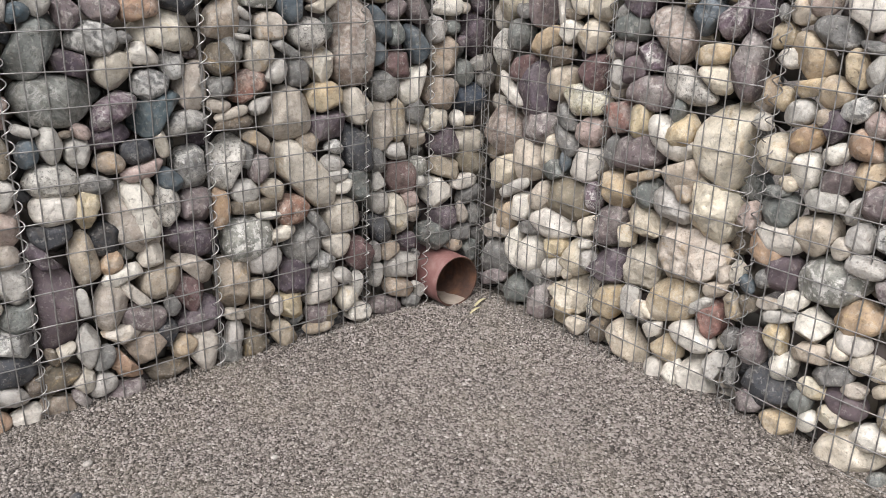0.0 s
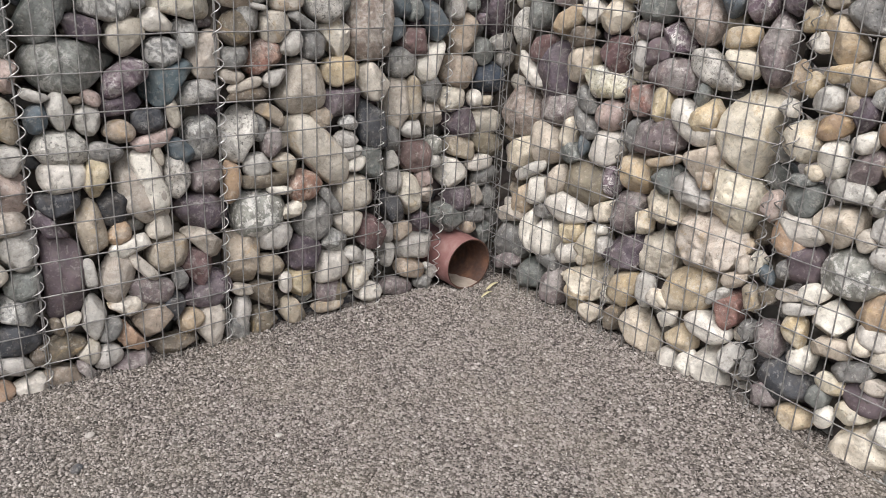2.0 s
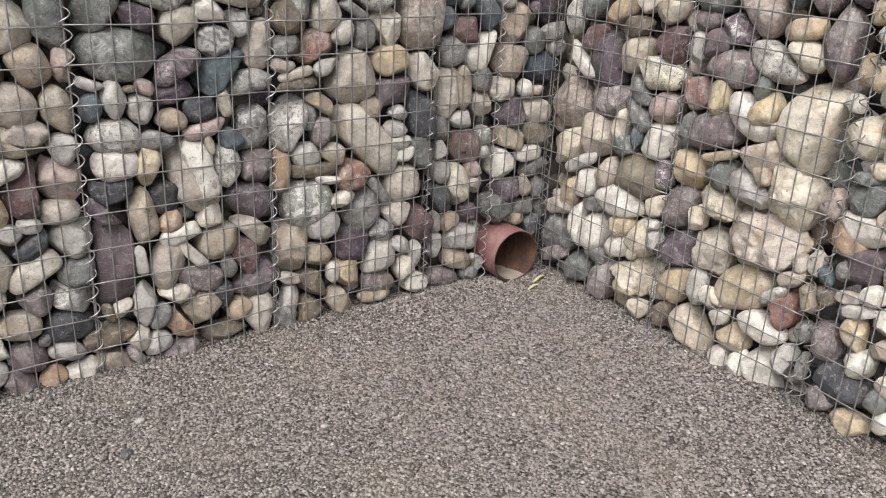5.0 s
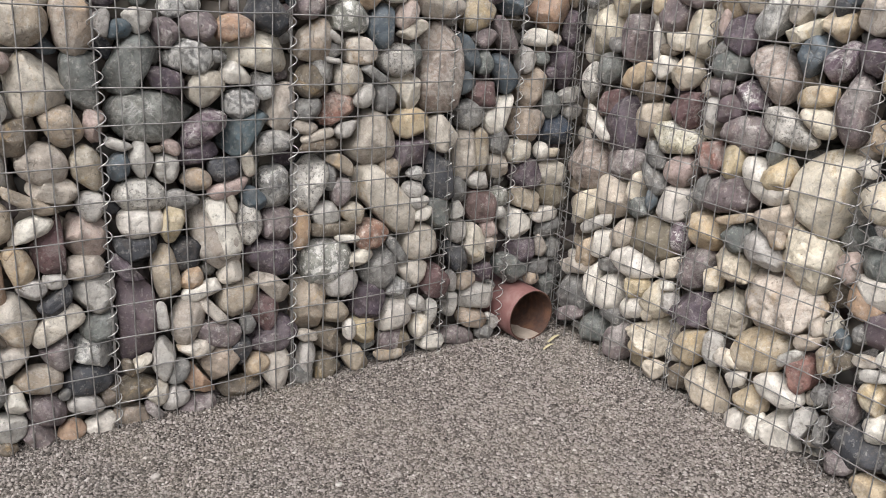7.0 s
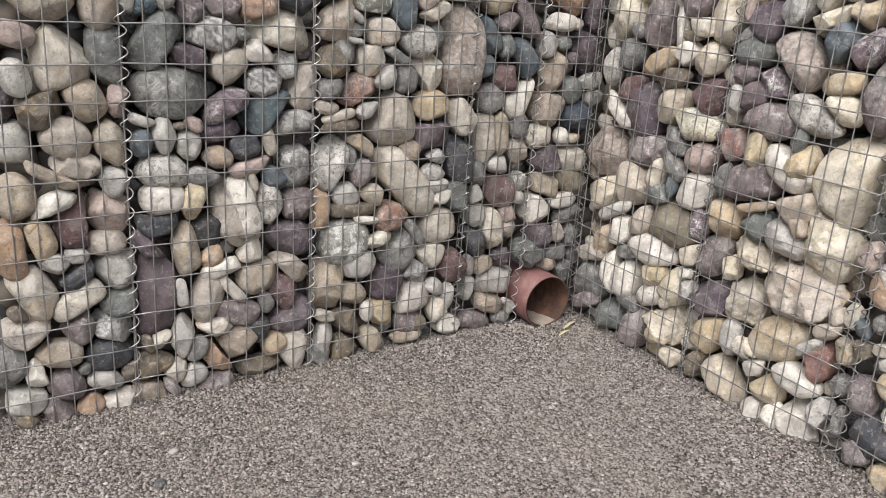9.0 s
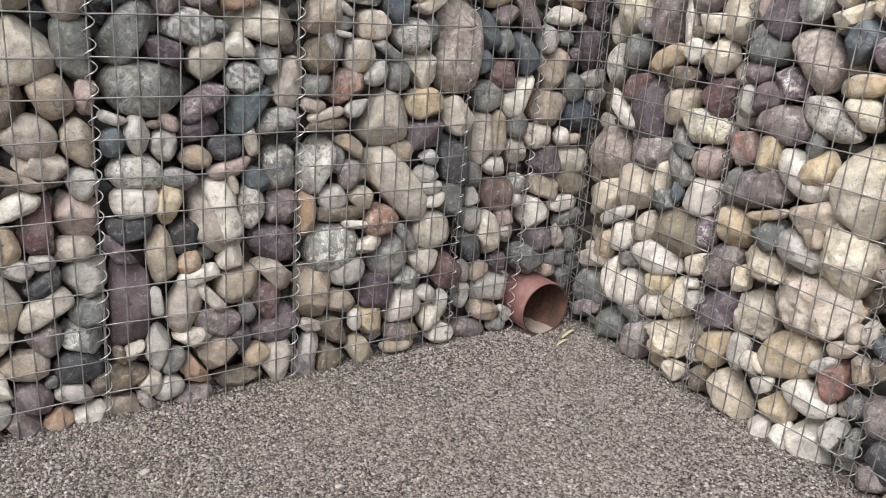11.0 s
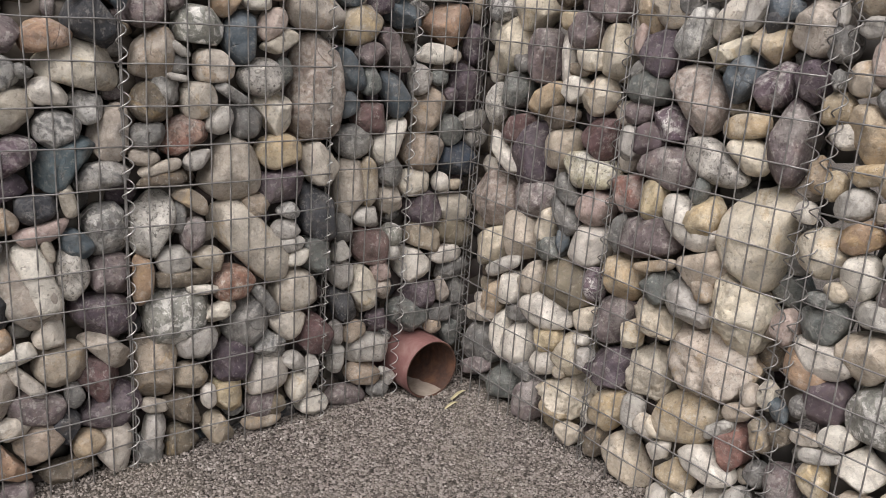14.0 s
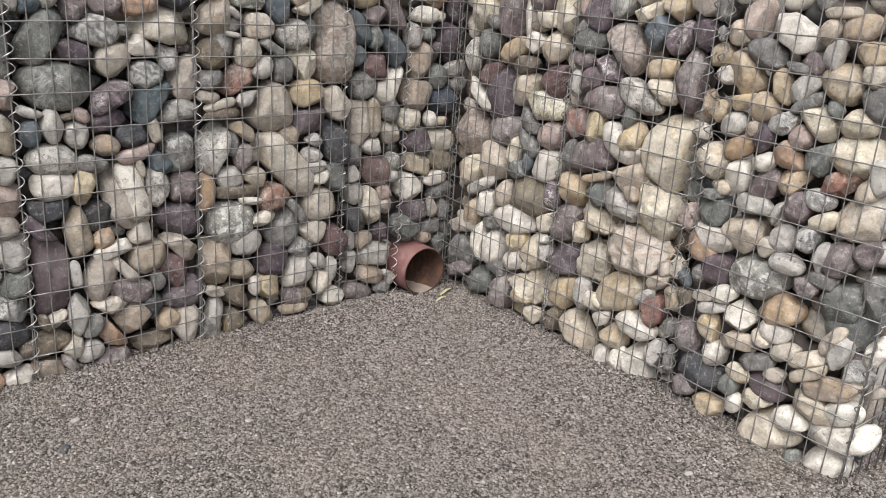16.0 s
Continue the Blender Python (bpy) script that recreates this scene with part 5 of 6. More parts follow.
hewn("right", 0.321, 1.100, -80, 0.054, "a", "white", (65, 52, 25, 61, 71, 55, 25, 58))
hewn("right", 0.412, 1.102, 6, 0.056, "b", "buff", (50, 45, 28, 52, 65, 29, 29, 51))
hewn("right", 0.478, 1.121, -64, 0.095, "b", "sand", (85, 54, 53, 77, 76, 55, 42, 71))
hewn("right", 0.579, 1.246, -75, 0.071, "b", "ochre", (79, 57, 31, 61, 74, 51, 35, 56))
hewn("right", 0.631, 1.272, -40, 0.126, "b", "buff", (92, 62, 65, 69, 86, 61, 63, 80))
hewn("right", 0.624, 1.139, -24, 0.110, "b", "purple", (58, 53, 83, 47, 57, 46, 50, 66))
hewn("right", 0.577, 1.161, 87, 0.031, "o", "pink", (62, 35, 14, 32, 69, 35, 14, 32))
hewn("right", 0.117, 0.991, 48, 0.100, "o", "green", (58, 55, 56, 55, 57, 56, 52, 54))
hewn("right", 0.259, 0.984, 31, 0.066, "o", "ochre", (114, 61, 34, 57, 104, 60, 33, 57))
hewn("right", 0.363, 1.019, 36, 0.065, "b", "white", (42, 40, 33, 38, 49, 40, 32, 41))
hewn("right", 0.445, 1.016, 116, 0.090, "b", "buff", (56, 39, 59, 61, 51, 48, 43, 58))
hewn("right", 0.040, 0.945, 99, 0.067, "o", "speckled", (92, 38, 34, 59, 80, 50, 31, 58))
hewn("right", 0.603, 1.052, 12, 0.097, "b", "green", (62, 49, 57, 50, 66, 59, 45, 58))
hewn("right", 0.578, 1.095, 51, 0.032, "o", "grey", (53, 25, 13, 32, 50, 27, 19, 28))
hewn("right", 0.106, 0.807, -36, 0.049, "o", "white", (99, 84, 18, 81, 107, 60, 28, 63))
hewn("right", 0.147, 0.882, 61, 0.077, "o", "redplum", (69, 41, 50, 69, 69, 40, 44, 89))
hewn("right", 0.205, 0.815, 102, 0.130, "o", "purple", (101, 64, 74, 97, 100, 90, 63, 120))
hewn("right", 0.321, 0.854, 33, 0.104, "o", "sand", (101, 65, 54, 59, 66, 64, 55, 53))
hewn("right", 0.462, 0.902, -42, 0.108, "b", "redplum", (56, 45, 84, 55, 54, 56, 36, 62))
hewn("right", 0.432, 0.810, 9, 0.098, "b", "blotched", (92, 67, 56, 75, 91, 92, 45, 98))
hewn("right", 0.052, 0.653, 50, 0.130, "b", "rosy", (86, 93, 76, 91, 107, 88, 86, 87))
hewn("right", 0.229, 0.696, 41, 0.114, "b", "plum", (106, 55, 76, 96, 61, 60, 68, 77))
hewn("right", 0.379, 0.751, -2, 0.051, "o", "grey", (53, 21, 45, 80, 40, 32, 41, 64))
hewn("right", 0.196, 0.573, -27, 0.130, "b", "buff", (74, 65, 74, 77, 76, 61, 72, 75))
hewn("right", 0.320, 0.627, 77, 0.058, "b", "buff", (84, 49, 28, 53, 80, 45, 26, 53))
hewn("right", 0.382, 0.674, -42, 0.063, "o", "grey", (60, 51, 30, 55, 96, 51, 33, 54))
hewn("right", 0.473, 0.720, 14, 0.094, "o", "pink", (62, 57, 48, 55, 59, 55, 53, 51))
hewn("right", 0.580, 0.783, 58, 0.091, "b", "red", (61, 46, 52, 50, 52, 49, 53, 48))
hewn("right", 0.674, 0.785, -77, 0.067, "b", "ochre", (57, 42, 34, 52, 58, 49, 30, 47))
hewn("right", 0.793, 0.756, -26, 0.089, "o", "white", (96, 100, 35, 84, 108, 72, 55, 71))
hewn("right", 0.834, 0.782, 74, 0.077, "b", "ochre", (58, 45, 37, 49, 54, 49, 37, 44), -0.012)
hewn("right", 0.694, 0.872, 30, 0.090, "o", "plum", (85, 55, 52, 123, 100, 47, 65, 137))
hewn("right", 0.813, 0.840, 122, 0.043, "o", "green", (29, 20, 27, 36, 41, 21, 27, 44))
hewn("right", 0.665, 0.684, 18, 0.106, "o", "plum", (135, 83, 60, 89, 114, 94, 50, 84))
hewn("right", 0.463, 0.608, 38, 0.116, "o", "white", (79, 67, 62, 58, 72, 63, 60, 59))
hewn("right", 0.577, 0.681, 81, 0.040, "o", "grey", (89, 40, 18, 42, 65, 54, 19, 44))
hewn("right", 0.072, 0.506, 32, 0.100, "b", "sand", (77, 82, 52, 62, 80, 66, 50, 65))
hewn("right", 0.154, 0.467, 31, 0.043, "o", "pale", (126, 66, 22, 61, 101, 59, 22, 62))
hewn("right", 0.596, 0.555, -11, 0.105, "b", "ochre", (59, 55, 59, 68, 65, 43, 58, 64))
hewn("right", 0.716, 0.630, 20, 0.030, "o", "fawn", (107, 56, 14, 51, 99, 49, 15, 51))
hewn("right", 0.831, 0.659, 23, 0.078, "b", "sand", (88, 71, 32, 76, 104, 49, 49, 72))
hewn("right", 0.404, 0.478, 28, 0.130, "o", "olive", (113, 76, 87, 100, 136, 79, 75, 119))
hewn("right", 0.516, 0.515, -69, 0.059, "o", "veined", (57, 37, 28, 44, 61, 37, 29, 44))
hewn("right", 0.722, 0.575, 50, 0.081, "b", "green", (54, 44, 39, 55, 50, 45, 42, 49))
hewn("right", 0.815, 0.565, -10, 0.086, "b", "pale", (72, 50, 45, 64, 64, 60, 44, 75))
hewn("right", 0.953, 0.761, 78, 0.130, "b", "buff", (135, 100, 78, 88, 138, 124, 71, 128))
hewn("right", 0.931, 0.567, -15, 0.130, "c", "buff", (82, 76, 80, 96, 78, 83, 72, 108))
hewn("right", 0.718, 0.481, 32, 0.119, "c", "sand", (83, 49, 76, 72, 71, 65, 57, 67))
hewn("right", 0.661, 0.425, 81, 0.061, "a", "buff", (43, 36, 29, 37, 43, 35, 29, 40))
hewn("right", 0.881, 0.423, 56, 0.130, "c", "pinkish", (115, 90, 118, 148, 136, 82, 101, 191))
hewn("right", 0.182, 0.399, 77, 0.093, "o", "white", (58, 52, 46, 71, 58, 47, 48, 64))
hewn("right", 0.109, 0.348, 87, 0.073, "o", "fawn", (95, 38, 34, 85, 55, 48, 35, 62))
hewn("right", 0.272, 0.462, 56, 0.076, "o", "buff", (83, 54, 30, 48, 66, 50, 46, 43))
hewn("right", 0.343, 0.383, 22, 0.095, "o", "white", (106, 51, 58, 100, 156, 63, 59, 125))
hewn("right", 0.508, 0.417, 25, 0.063, "o", "buff", (68, 55, 30, 47, 57, 50, 35, 43))
hewn("right", 0.582, 0.437, 77, 0.107, "b", "plum", (67, 64, 53, 67, 71, 61, 48, 92))
hewn("right", 0.164, 0.250, -42, 0.077, "o", "white", (109, 28, 73, 104, 60, 40, 55, 101))
hewn("right", 0.236, 0.238, 82, 0.119, "o", "white", (96, 62, 59, 78, 75, 65, 59, 64))
hewn("right", 0.366, 0.301, 19, 0.069, "b", "ochre", (55, 52, 37, 48, 46, 46, 35, 44))
hewn("right", 0.363, 0.226, 68, 0.078, "o", "white", (59, 47, 44, 64, 80, 34, 50, 59))
hewn("right", 0.053, 0.169, 30, 0.130, "o", "grey", (80, 76, 78, 79, 85, 84, 72, 78))
hewn("right", 0.455, 0.287, 70, 0.116, "b", "sand", (73, 64, 53, 63, 62, 61, 57, 52))
hewn("right", 0.588, 0.294, 63, 0.116, "a", "purple", (89, 59, 61, 70, 74, 60, 66, 81))
hewn("right", 0.720, 0.324, -84, 0.119, "c", "beige", (78, 63, 59, 66, 82, 75, 52, 77))
hewn("right", 0.169, 0.081, 64, 0.111, "b", "green", (62, 62, 50, 67, 70, 57, 61, 60))
hewn("right", 0.307, 0.079, 78, 0.091, "b", "plum", (111, 59, 44, 70, 83, 64, 40, 78))
hewn("right", 0.433, 0.144, 34, 0.124, "c", "buff", (85, 83, 56, 77, 61, 71, 70, 65))
hewn("right", 0.424, 0.107, 16, 0.058, "o", "fawn", (58, 21, 46, 43, 58, 41, 29, 50))
hewn("right", 0.608, 0.182, 68, 0.099, "o", "fawn", (89, 56, 51, 71, 72, 63, 45, 71))
hewn("right", 0.702, 0.220, -45, 0.063, "o", "pale", (53, 30, 45, 67, 54, 29, 43, 84))
hewn("right", 0.781, 0.219, 5, 0.030, "o", "buff", (38, 13, 29, 49, 30, 17, 25, 52))
hewn("right", 0.846, 0.260, 66, 0.130, "o", "fawn", (99, 76, 77, 104, 102, 59, 79, 127))
hewn("right", 0.987, 0.258, 97, 0.086, "a", "red", (58, 39, 47, 59, 58, 47, 43, 60))
hewn("right", 0.963, 0.299, 40, 0.034, "o", "pale", (76, 39, 16, 37, 50, 41, 18, 36))
hewn("right", 1.003, 0.361, 68, 0.042, "o", "sand", (45, 20, 33, 43, 36, 24, 30, 64))
hewn("right", 0.486, 0.053, 49, 0.058, "b", "buff", (46, 30, 38, 45, 37, 31, 34, 46))
hewn("right", 0.585, 0.073, 92, 0.068, "b", "brown", (53, 33, 32, 49, 45, 37, 31, 64))
hewn("right", 0.696, 0.072, 0, 0.094, "b", "sand", (72, 41, 76, 77, 73, 52, 65, 116))
hewn("right", 0.803, 0.163, 77, 0.043, "a", "white", (42, 21, 29, 40, 37, 25, 27, 45))
hewn("right", 0.846, 0.116, 46, 0.078, "a", "fawn", (56, 44, 29, 59, 69, 37, 56, 54))
hewn("right", 0.935, 0.185, 34, 0.080, "o", "white", (68, 40, 57, 78, 99, 41, 59, 123))
hewn("right", 0.822, 0.033, 8, 0.069, "b", "white", (36, 47, 37, 35, 35, 34, 37, 42))
hewn("right", 0.893, 0.046, 89, 0.058, "b", "white", (63, 35, 27, 54, 41, 37, 28, 39))
hewn("right", 0.963, 0.059, -26, 0.095, "a", "white", (79, 38, 69, 74, 61, 53, 46, 88))
hewn("right", 1.029, 0.124, 69, 0.059, "a", "pale", (54, 46, 33, 40, 60, 43, 24, 45))
hewn("right", 1.071, 0.231, -70, 0.057, "o", "grey", (35, 29, 27, 32, 34, 28, 32, 30))
hewn("right", 1.090, 0.135, 85, 0.034, "o", "grey", (82, 38, 16, 40, 66, 40, 16, 40))
hewn("right", 1.070, 0.591, -53, 0.060, "o", "pink", (42, 30, 35, 55, 38, 30, 34, 50))
hewn("right", 1.091, 1.064, 101, 0.066, "o", "fawn", (44, 34, 33, 63, 30, 36, 34, 32))
hewn("right", 1.118, 1.014, 12, 0.049, "b", "white", (29, 29, 25, 30, 32, 22, 28, 34))
hewn("right", 1.178, 1.170, 88, 0.075, "b", "pink", (55, 49, 38, 47, 55, 46, 35, 56))
hewn("right", 1.133, 1.128, -18, 0.067, "o", "buff", (41, 29, 40, 37, 32, 38, 36, 37))
hewn("right", 1.289, 1.147, 16, 0.071, "a", "white", (70, 35, 59, 81, 88, 37, 62, 100))
hewn("right", 1.390, 1.153, 107, 0.048, "o", "sand", (35, 28, 26, 39, 36, 22, 31, 38))
hewn("right", 1.412, 1.202, 5, 0.030, "o", "sand", (77, 39, 15, 35, 67, 38, 13, 41))
hewn("right", 1.458, 1.167, 59, 0.062, "o", "fawn", (51, 35, 41, 50, 45, 30, 40, 57))
hewn("right", 1.413, 1.101, 80, 0.048, "o", "pale", (46, 38, 27, 37, 42, 47, 22, 43))
hewn("right", 1.227, 1.084, -2, 0.070, "o", "grey", (59, 43, 38, 59, 70, 42, 38, 63))
hewn("right", 1.175, 1.024, -53, 0.077, "b", "ochre", (59, 63, 33, 52, 93, 57, 44, 58))
hewn("right", 1.335, 1.060, -2, 0.030, "o", "grey", (58, 32, 13, 42, 64, 26, 14, 33))
hewn("right", 1.289, 1.008, -29, 0.055, "o", "ochre", (47, 26, 40, 57, 38, 29, 35, 72))
hewn("right", 1.354, 1.012, 49, 0.056, "o", "pale", (67, 44, 33, 42, 57, 45, 26, 43))
hewn("right", 1.443, 1.035, 5, 0.096, "b", "fawn", (55, 56, 51, 54, 57, 44, 54, 58))
hewn("right", 1.499, 1.113, 9, 0.057, "o", "ochre", (41, 35, 31, 40, 37, 28, 31, 38))
hewn("right", 1.194, 0.825, 32, 0.059, "o", "orange", (80, 42, 31, 46, 58, 43, 30, 43))
hewn("right", 1.166, 0.885, 30, 0.065, "o", "pale", (42, 41, 35, 38, 59, 39, 34, 42))
hewn("right", 1.185, 0.951, 16, 0.041, "b", "fawn", (46, 40, 20, 34, 54, 32, 23, 35))
hewn("right", 1.249, 0.946, 24, 0.074, "o", "ochre", (44, 35, 52, 41, 51, 45, 38, 44))
hewn("right", 1.263, 0.866, -86, 0.058, "o", "purple", (54, 29, 30, 33, 43, 42, 28, 37))
hewn("right", 1.308, 0.913, 73, 0.054, "b", "marbled", (40, 26, 34, 53, 33, 30, 36, 50))
hewn("right", 1.397, 0.932, 8, 0.067, "b", "buff", (51, 42, 48, 62, 67, 25, 53, 70))
hewn("right", 1.364, 0.885, -43, 0.059, "o", "pink", (36, 33, 30, 38, 33, 31, 33, 36))
hewn("right", 1.342, 0.833, -4, 0.062, "o", "orange", (59, 25, 43, 45, 49, 38, 34, 58))
hewn("right", 1.423, 0.840, 70, 0.071, "b", "green", (60, 34, 38, 43, 45, 45, 37, 47))
hewn("right", 1.509, 0.860, -5, 0.112, "b", "buff", (62, 64, 56, 65, 58, 55, 60, 55))
hewn("right", 1.502, 0.944, 13, 0.067, "o", "sand", (43, 37, 41, 38, 46, 44, 33, 55))
hewn("right", 1.532, 1.002, -68, 0.062, "o", "grey", (56, 47, 34, 64, 42, 43, 29, 37))
hewn("right", 1.114, 0.769, 14, 0.101, "o", "buff", (57, 60, 55, 59, 57, 49, 57, 55))
hewn("right", 1.203, 0.745, -48, 0.075, "o", "white", (46, 37, 46, 51, 46, 38, 39, 52))
hewn("right", 1.279, 0.803, 26, 0.048, "o", "white", (40, 34, 25, 33, 36, 33, 27, 29))
hewn("right", 1.289, 0.744, 71, 0.076, "b", "plum", (52, 37, 38, 49, 52, 42, 40, 49))
hewn("right", 1.364, 0.767, 57, 0.064, "a", "ochre", (58, 32, 42, 46, 47, 36, 27, 52))
hewn("right", 1.492, 0.788, 40, 0.065, "a", "rust", (64, 43, 38, 44, 54, 38, 27, 56))
hewn("right", 1.167, 0.704, 9, 0.039, "o", "sand", (27, 27, 21, 25, 31, 22, 21, 28))
hewn("right", 1.265, 0.681, 4, 0.051, "b", "pale", (78, 44, 26, 51, 85, 43, 26, 53))
hewn("right", 1.147, 0.623, 24, 0.087, "b", "green", (56, 55, 48, 61, 40, 45, 43, 42))
hewn("right", 1.346, 0.679, 73, 0.030, "o", "pale", (64, 25, 12, 34, 58, 28, 9, 50))
hewn("right", 1.392, 0.699, 106, 0.075, "b", "plum", (47, 39, 43, 70, 38, 37, 41, 48))
hewn("right", 1.449, 0.738, 28, 0.053, "o", "marbled", (41, 26, 36, 47, 36, 30, 31, 45))
hewn("right", 1.557, 0.714, 18, 0.112, "b", "buff", (68, 65, 56, 68, 63, 63, 59, 69))
hewn("right", 1.562, 0.786, 82, 0.054, "o", "sand", (37, 31, 27, 37, 35, 26, 34, 30))
hewn("right", 1.469, 0.685, 29, 0.047, "b", "buff", (46, 39, 23, 35, 36, 33, 26, 34))
hewn("right", 1.164, 0.554, -4, 0.076, "o", "white", (70, 69, 33, 87, 69, 51, 41, 56))
hewn("right", 1.248, 0.584, 55, 0.099, "b", "sand", (72, 50, 61, 58, 60, 54, 50, 62))
hewn("right", 1.371, 0.610, 87, 0.065, "b", "pale", (43, 36, 33, 38, 40, 39, 33, 37))
hewn("right", 1.133, 0.516, -40, 0.073, "o", "orange", (61, 56, 29, 64, 62, 48, 49, 48))
hewn("right", 1.439, 0.628, 115, 0.063, "o", "marbled", (39, 35, 33, 42, 39, 31, 40, 43))
hewn("right", 1.317, 0.476, 43, 0.117, "o", "lichen", (96, 62, 82, 88, 96, 64, 64, 109))
hewn("right", 1.399, 0.548, 9, 0.058, "o", "pale", (58, 39, 32, 45, 53, 41, 29, 50), -0.010)
hewn("right", 1.185, 0.459, 94, 0.093, "b", "plumslab", (53, 52, 42, 54, 49, 50, 46, 55))
hewn("right", 1.489, 0.594, 122, 0.037, "o", "pale", (39, 21, 30, 73, 43, 16, 34, 62))
hewn("right", 1.531, 0.598, 98, 0.079, "b", "plum", (51, 46, 40, 48, 48, 40, 43, 48))
hewn("right", 1.556, 0.482, 60, 0.097, "b", "green", (67, 53, 54, 60, 60, 49, 55, 68))
hewn("right", 1.406, 0.411, 22, 0.084, "b", "orange", (66, 49, 47, 55, 72, 59, 40, 56))
hewn("right", 1.282, 0.342, 53, 0.086, "a", "white", (46, 61, 41, 55, 66, 54, 41, 56))
hewn("right", 1.404, 0.349, -5, 0.057, "o", "white", (51, 42, 30, 43, 53, 38, 30, 40))
hewn("right", 1.374, 0.317, 18, 0.041, "o", "buff", (31, 20, 37, 34, 31, 23, 26, 39))
hewn("right", 1.310, 0.281, 10, 0.049, "a", "sand", (70, 42, 27, 43, 73, 48, 24, 45))
hewn("right", 1.201, 0.285, -42, 0.061, "o", "ochre", (65, 29, 44, 52, 41, 34, 30, 57))
hewn("right", 1.229, 0.210, 36, 0.073, "a", "white", (44, 44, 31, 42, 39, 39, 41, 36))
hewn("right", 1.146, 0.437, 44, 0.052, "o", "grey", (32, 31, 28, 28, 34, 30, 26, 28))
hewn("right", 1.232, 0.400, 43, 0.051, "o", "white", (44, 28, 32, 39, 44, 27, 27, 47))
hewn("right", 1.193, 0.126, 22, 0.118, "b", "dark", (79, 54, 71, 71, 80, 61, 66, 78))
hewn("right", 1.304, 0.143, 78, 0.055, "o", "green", (44, 34, 28, 36, 45, 33, 29, 35))
hewn("right", 1.369, 0.242, 23, 0.047, "b", "grey", (68, 50, 27, 45, 67, 47, 22, 47))
hewn("right", 1.328, 0.189, 36, 0.047, "o", "buff", (36, 25, 40, 41, 52, 24, 33, 62))
hewn("right", 1.414, 0.186, 13, 0.071, "o", "plumslab", (55, 39, 45, 55, 54, 39, 41, 65))
hewn("right", 1.395, 0.137, 35, 0.054, "b", "buff", (45, 29, 37, 43, 47, 31, 27, 47))
hewn("right", 1.331, 0.095, 87, 0.047, "o", "white", (44, 25, 25, 36, 34, 28, 24, 33))
hewn("right", 1.246, 0.041, 41, 0.070, "b", "ochre", (55, 36, 45, 52, 49, 39, 35, 53))
hewn("right", 1.437, 0.044, 29, 0.114, "b", "buff", (89, 70, 71, 72, 108, 83, 48, 82))
hewn("right", 1.501, 0.113, 23, 0.069, "b", "white", (74, 38, 46, 53, 63, 75, 21, 48))
hewn("right", 1.513, 0.312, 30, 0.042, "b", "buff", (75, 50, 22, 44, 74, 46, 20, 45))
hewn("right", 1.522, 0.277, 77, 0.035, "o", "sand", (96, 15, 42, 92, 54, 21, 41, 117))
hewn("right", 1.566, 0.388, 61, 0.037, "o", "buff", (80, 40, 22, 38, 73, 46, 15, 41))
hewn("right", 1.604, 0.270, 55, 0.043, "b", "fawn", (52, 21, 41, 83, 51, 23, 39, 77))
hewn("right", 1.642, 0.318, -34, 0.067, "a", "marbled", (39, 38, 33, 38, 43, 34, 37, 36))
hewn("right", 1.667, 0.393, 64, 0.053, "a", "white", (52, 42, 24, 45, 54, 36, 30, 42))
hewn("right", 1.550, 0.178, 3, 0.074, "b", "sand", (85, 43, 42, 64, 65, 54, 35, 63))
hewn("right", 1.627, 0.198, 30, 0.064, "o", "white", (64, 47, 36, 46, 66, 45, 31, 49))
hewn("right", 1.644, 0.130, 70, 0.075, "b", "white", (93, 36, 63, 119, 77, 37, 70, 94))
hewn("right", 1.613, 0.031, 25, 0.101, "b", "white", (66, 68, 47, 57, 72, 50, 59, 59))
hewn("right", 1.642, 0.530, -71, 0.062, "b", "grey", (75, 57, 35, 63, 61, 55, 28, 51))
hewn("right", 1.594, 0.633, 74, 0.060, "o", "plum", (45, 32, 33, 36, 36, 38, 30, 39))
hewn("right", 1.528, 0.020, 70, 0.041, "o", "green", (40, 21, 22, 27, 31, 24, 24, 30))
hewn("right", 0.754, 1.042, -49, 0.099, "b", "rosy", (87, 66, 58, 75, 89, 75, 38, 78))
hewn("right", 0.866, 1.097, 91, 0.074, "b", "slate", (56, 45, 41, 65, 53, 32, 42, 53))
hewn("right", 0.942, 1.092, 84, 0.077, "b", "veined", (57, 39, 40, 57, 51, 41, 41, 61))
hewn("right", 0.826, 1.151, 71, 0.044, "a", "buff", (61, 24, 45, 77, 57, 19, 45, 86))
hewn("right", 0.920, 1.177, 50, 0.084, "b", "ochre", (48, 45, 48, 37, 38, 41, 37, 41))
hewn("right", 0.694, 0.976, 9, 0.071, "a", "veined", (50, 31, 45, 43, 54, 42, 39, 55))
hewn("right", 0.901, 1.004, 56, 0.056, "o", "ochre", (55, 27, 41, 83, 50, 29, 54, 55))
hewn("right", 0.914, 0.938, 15, 0.068, "b", "buff", (47, 40, 42, 57, 45, 31, 47, 53))
hewn("right", 0.831, 0.908, 12, 0.079, "o", "speckled", (93, 36, 64, 130, 75, 45, 61, 103))
hewn("right", 0.998, 0.984, -50, 0.081, "b", "plum", (84, 39, 63, 117, 76, 38, 65, 107))
hewn("right", 1.024, 1.111, -67, 0.068, "b", "purple", (50, 33, 38, 46, 45, 40, 30, 40), 0.010)
hewn("right", 1.073, 1.188, -39, 0.067, "o", "grey", (37, 34, 39, 41, 60, 33, 32, 38))
hewn("right", 0.572, 0.909, 91, 0.075, "o", "pale", (53, 43, 32, 46, 46, 38, 37, 48))
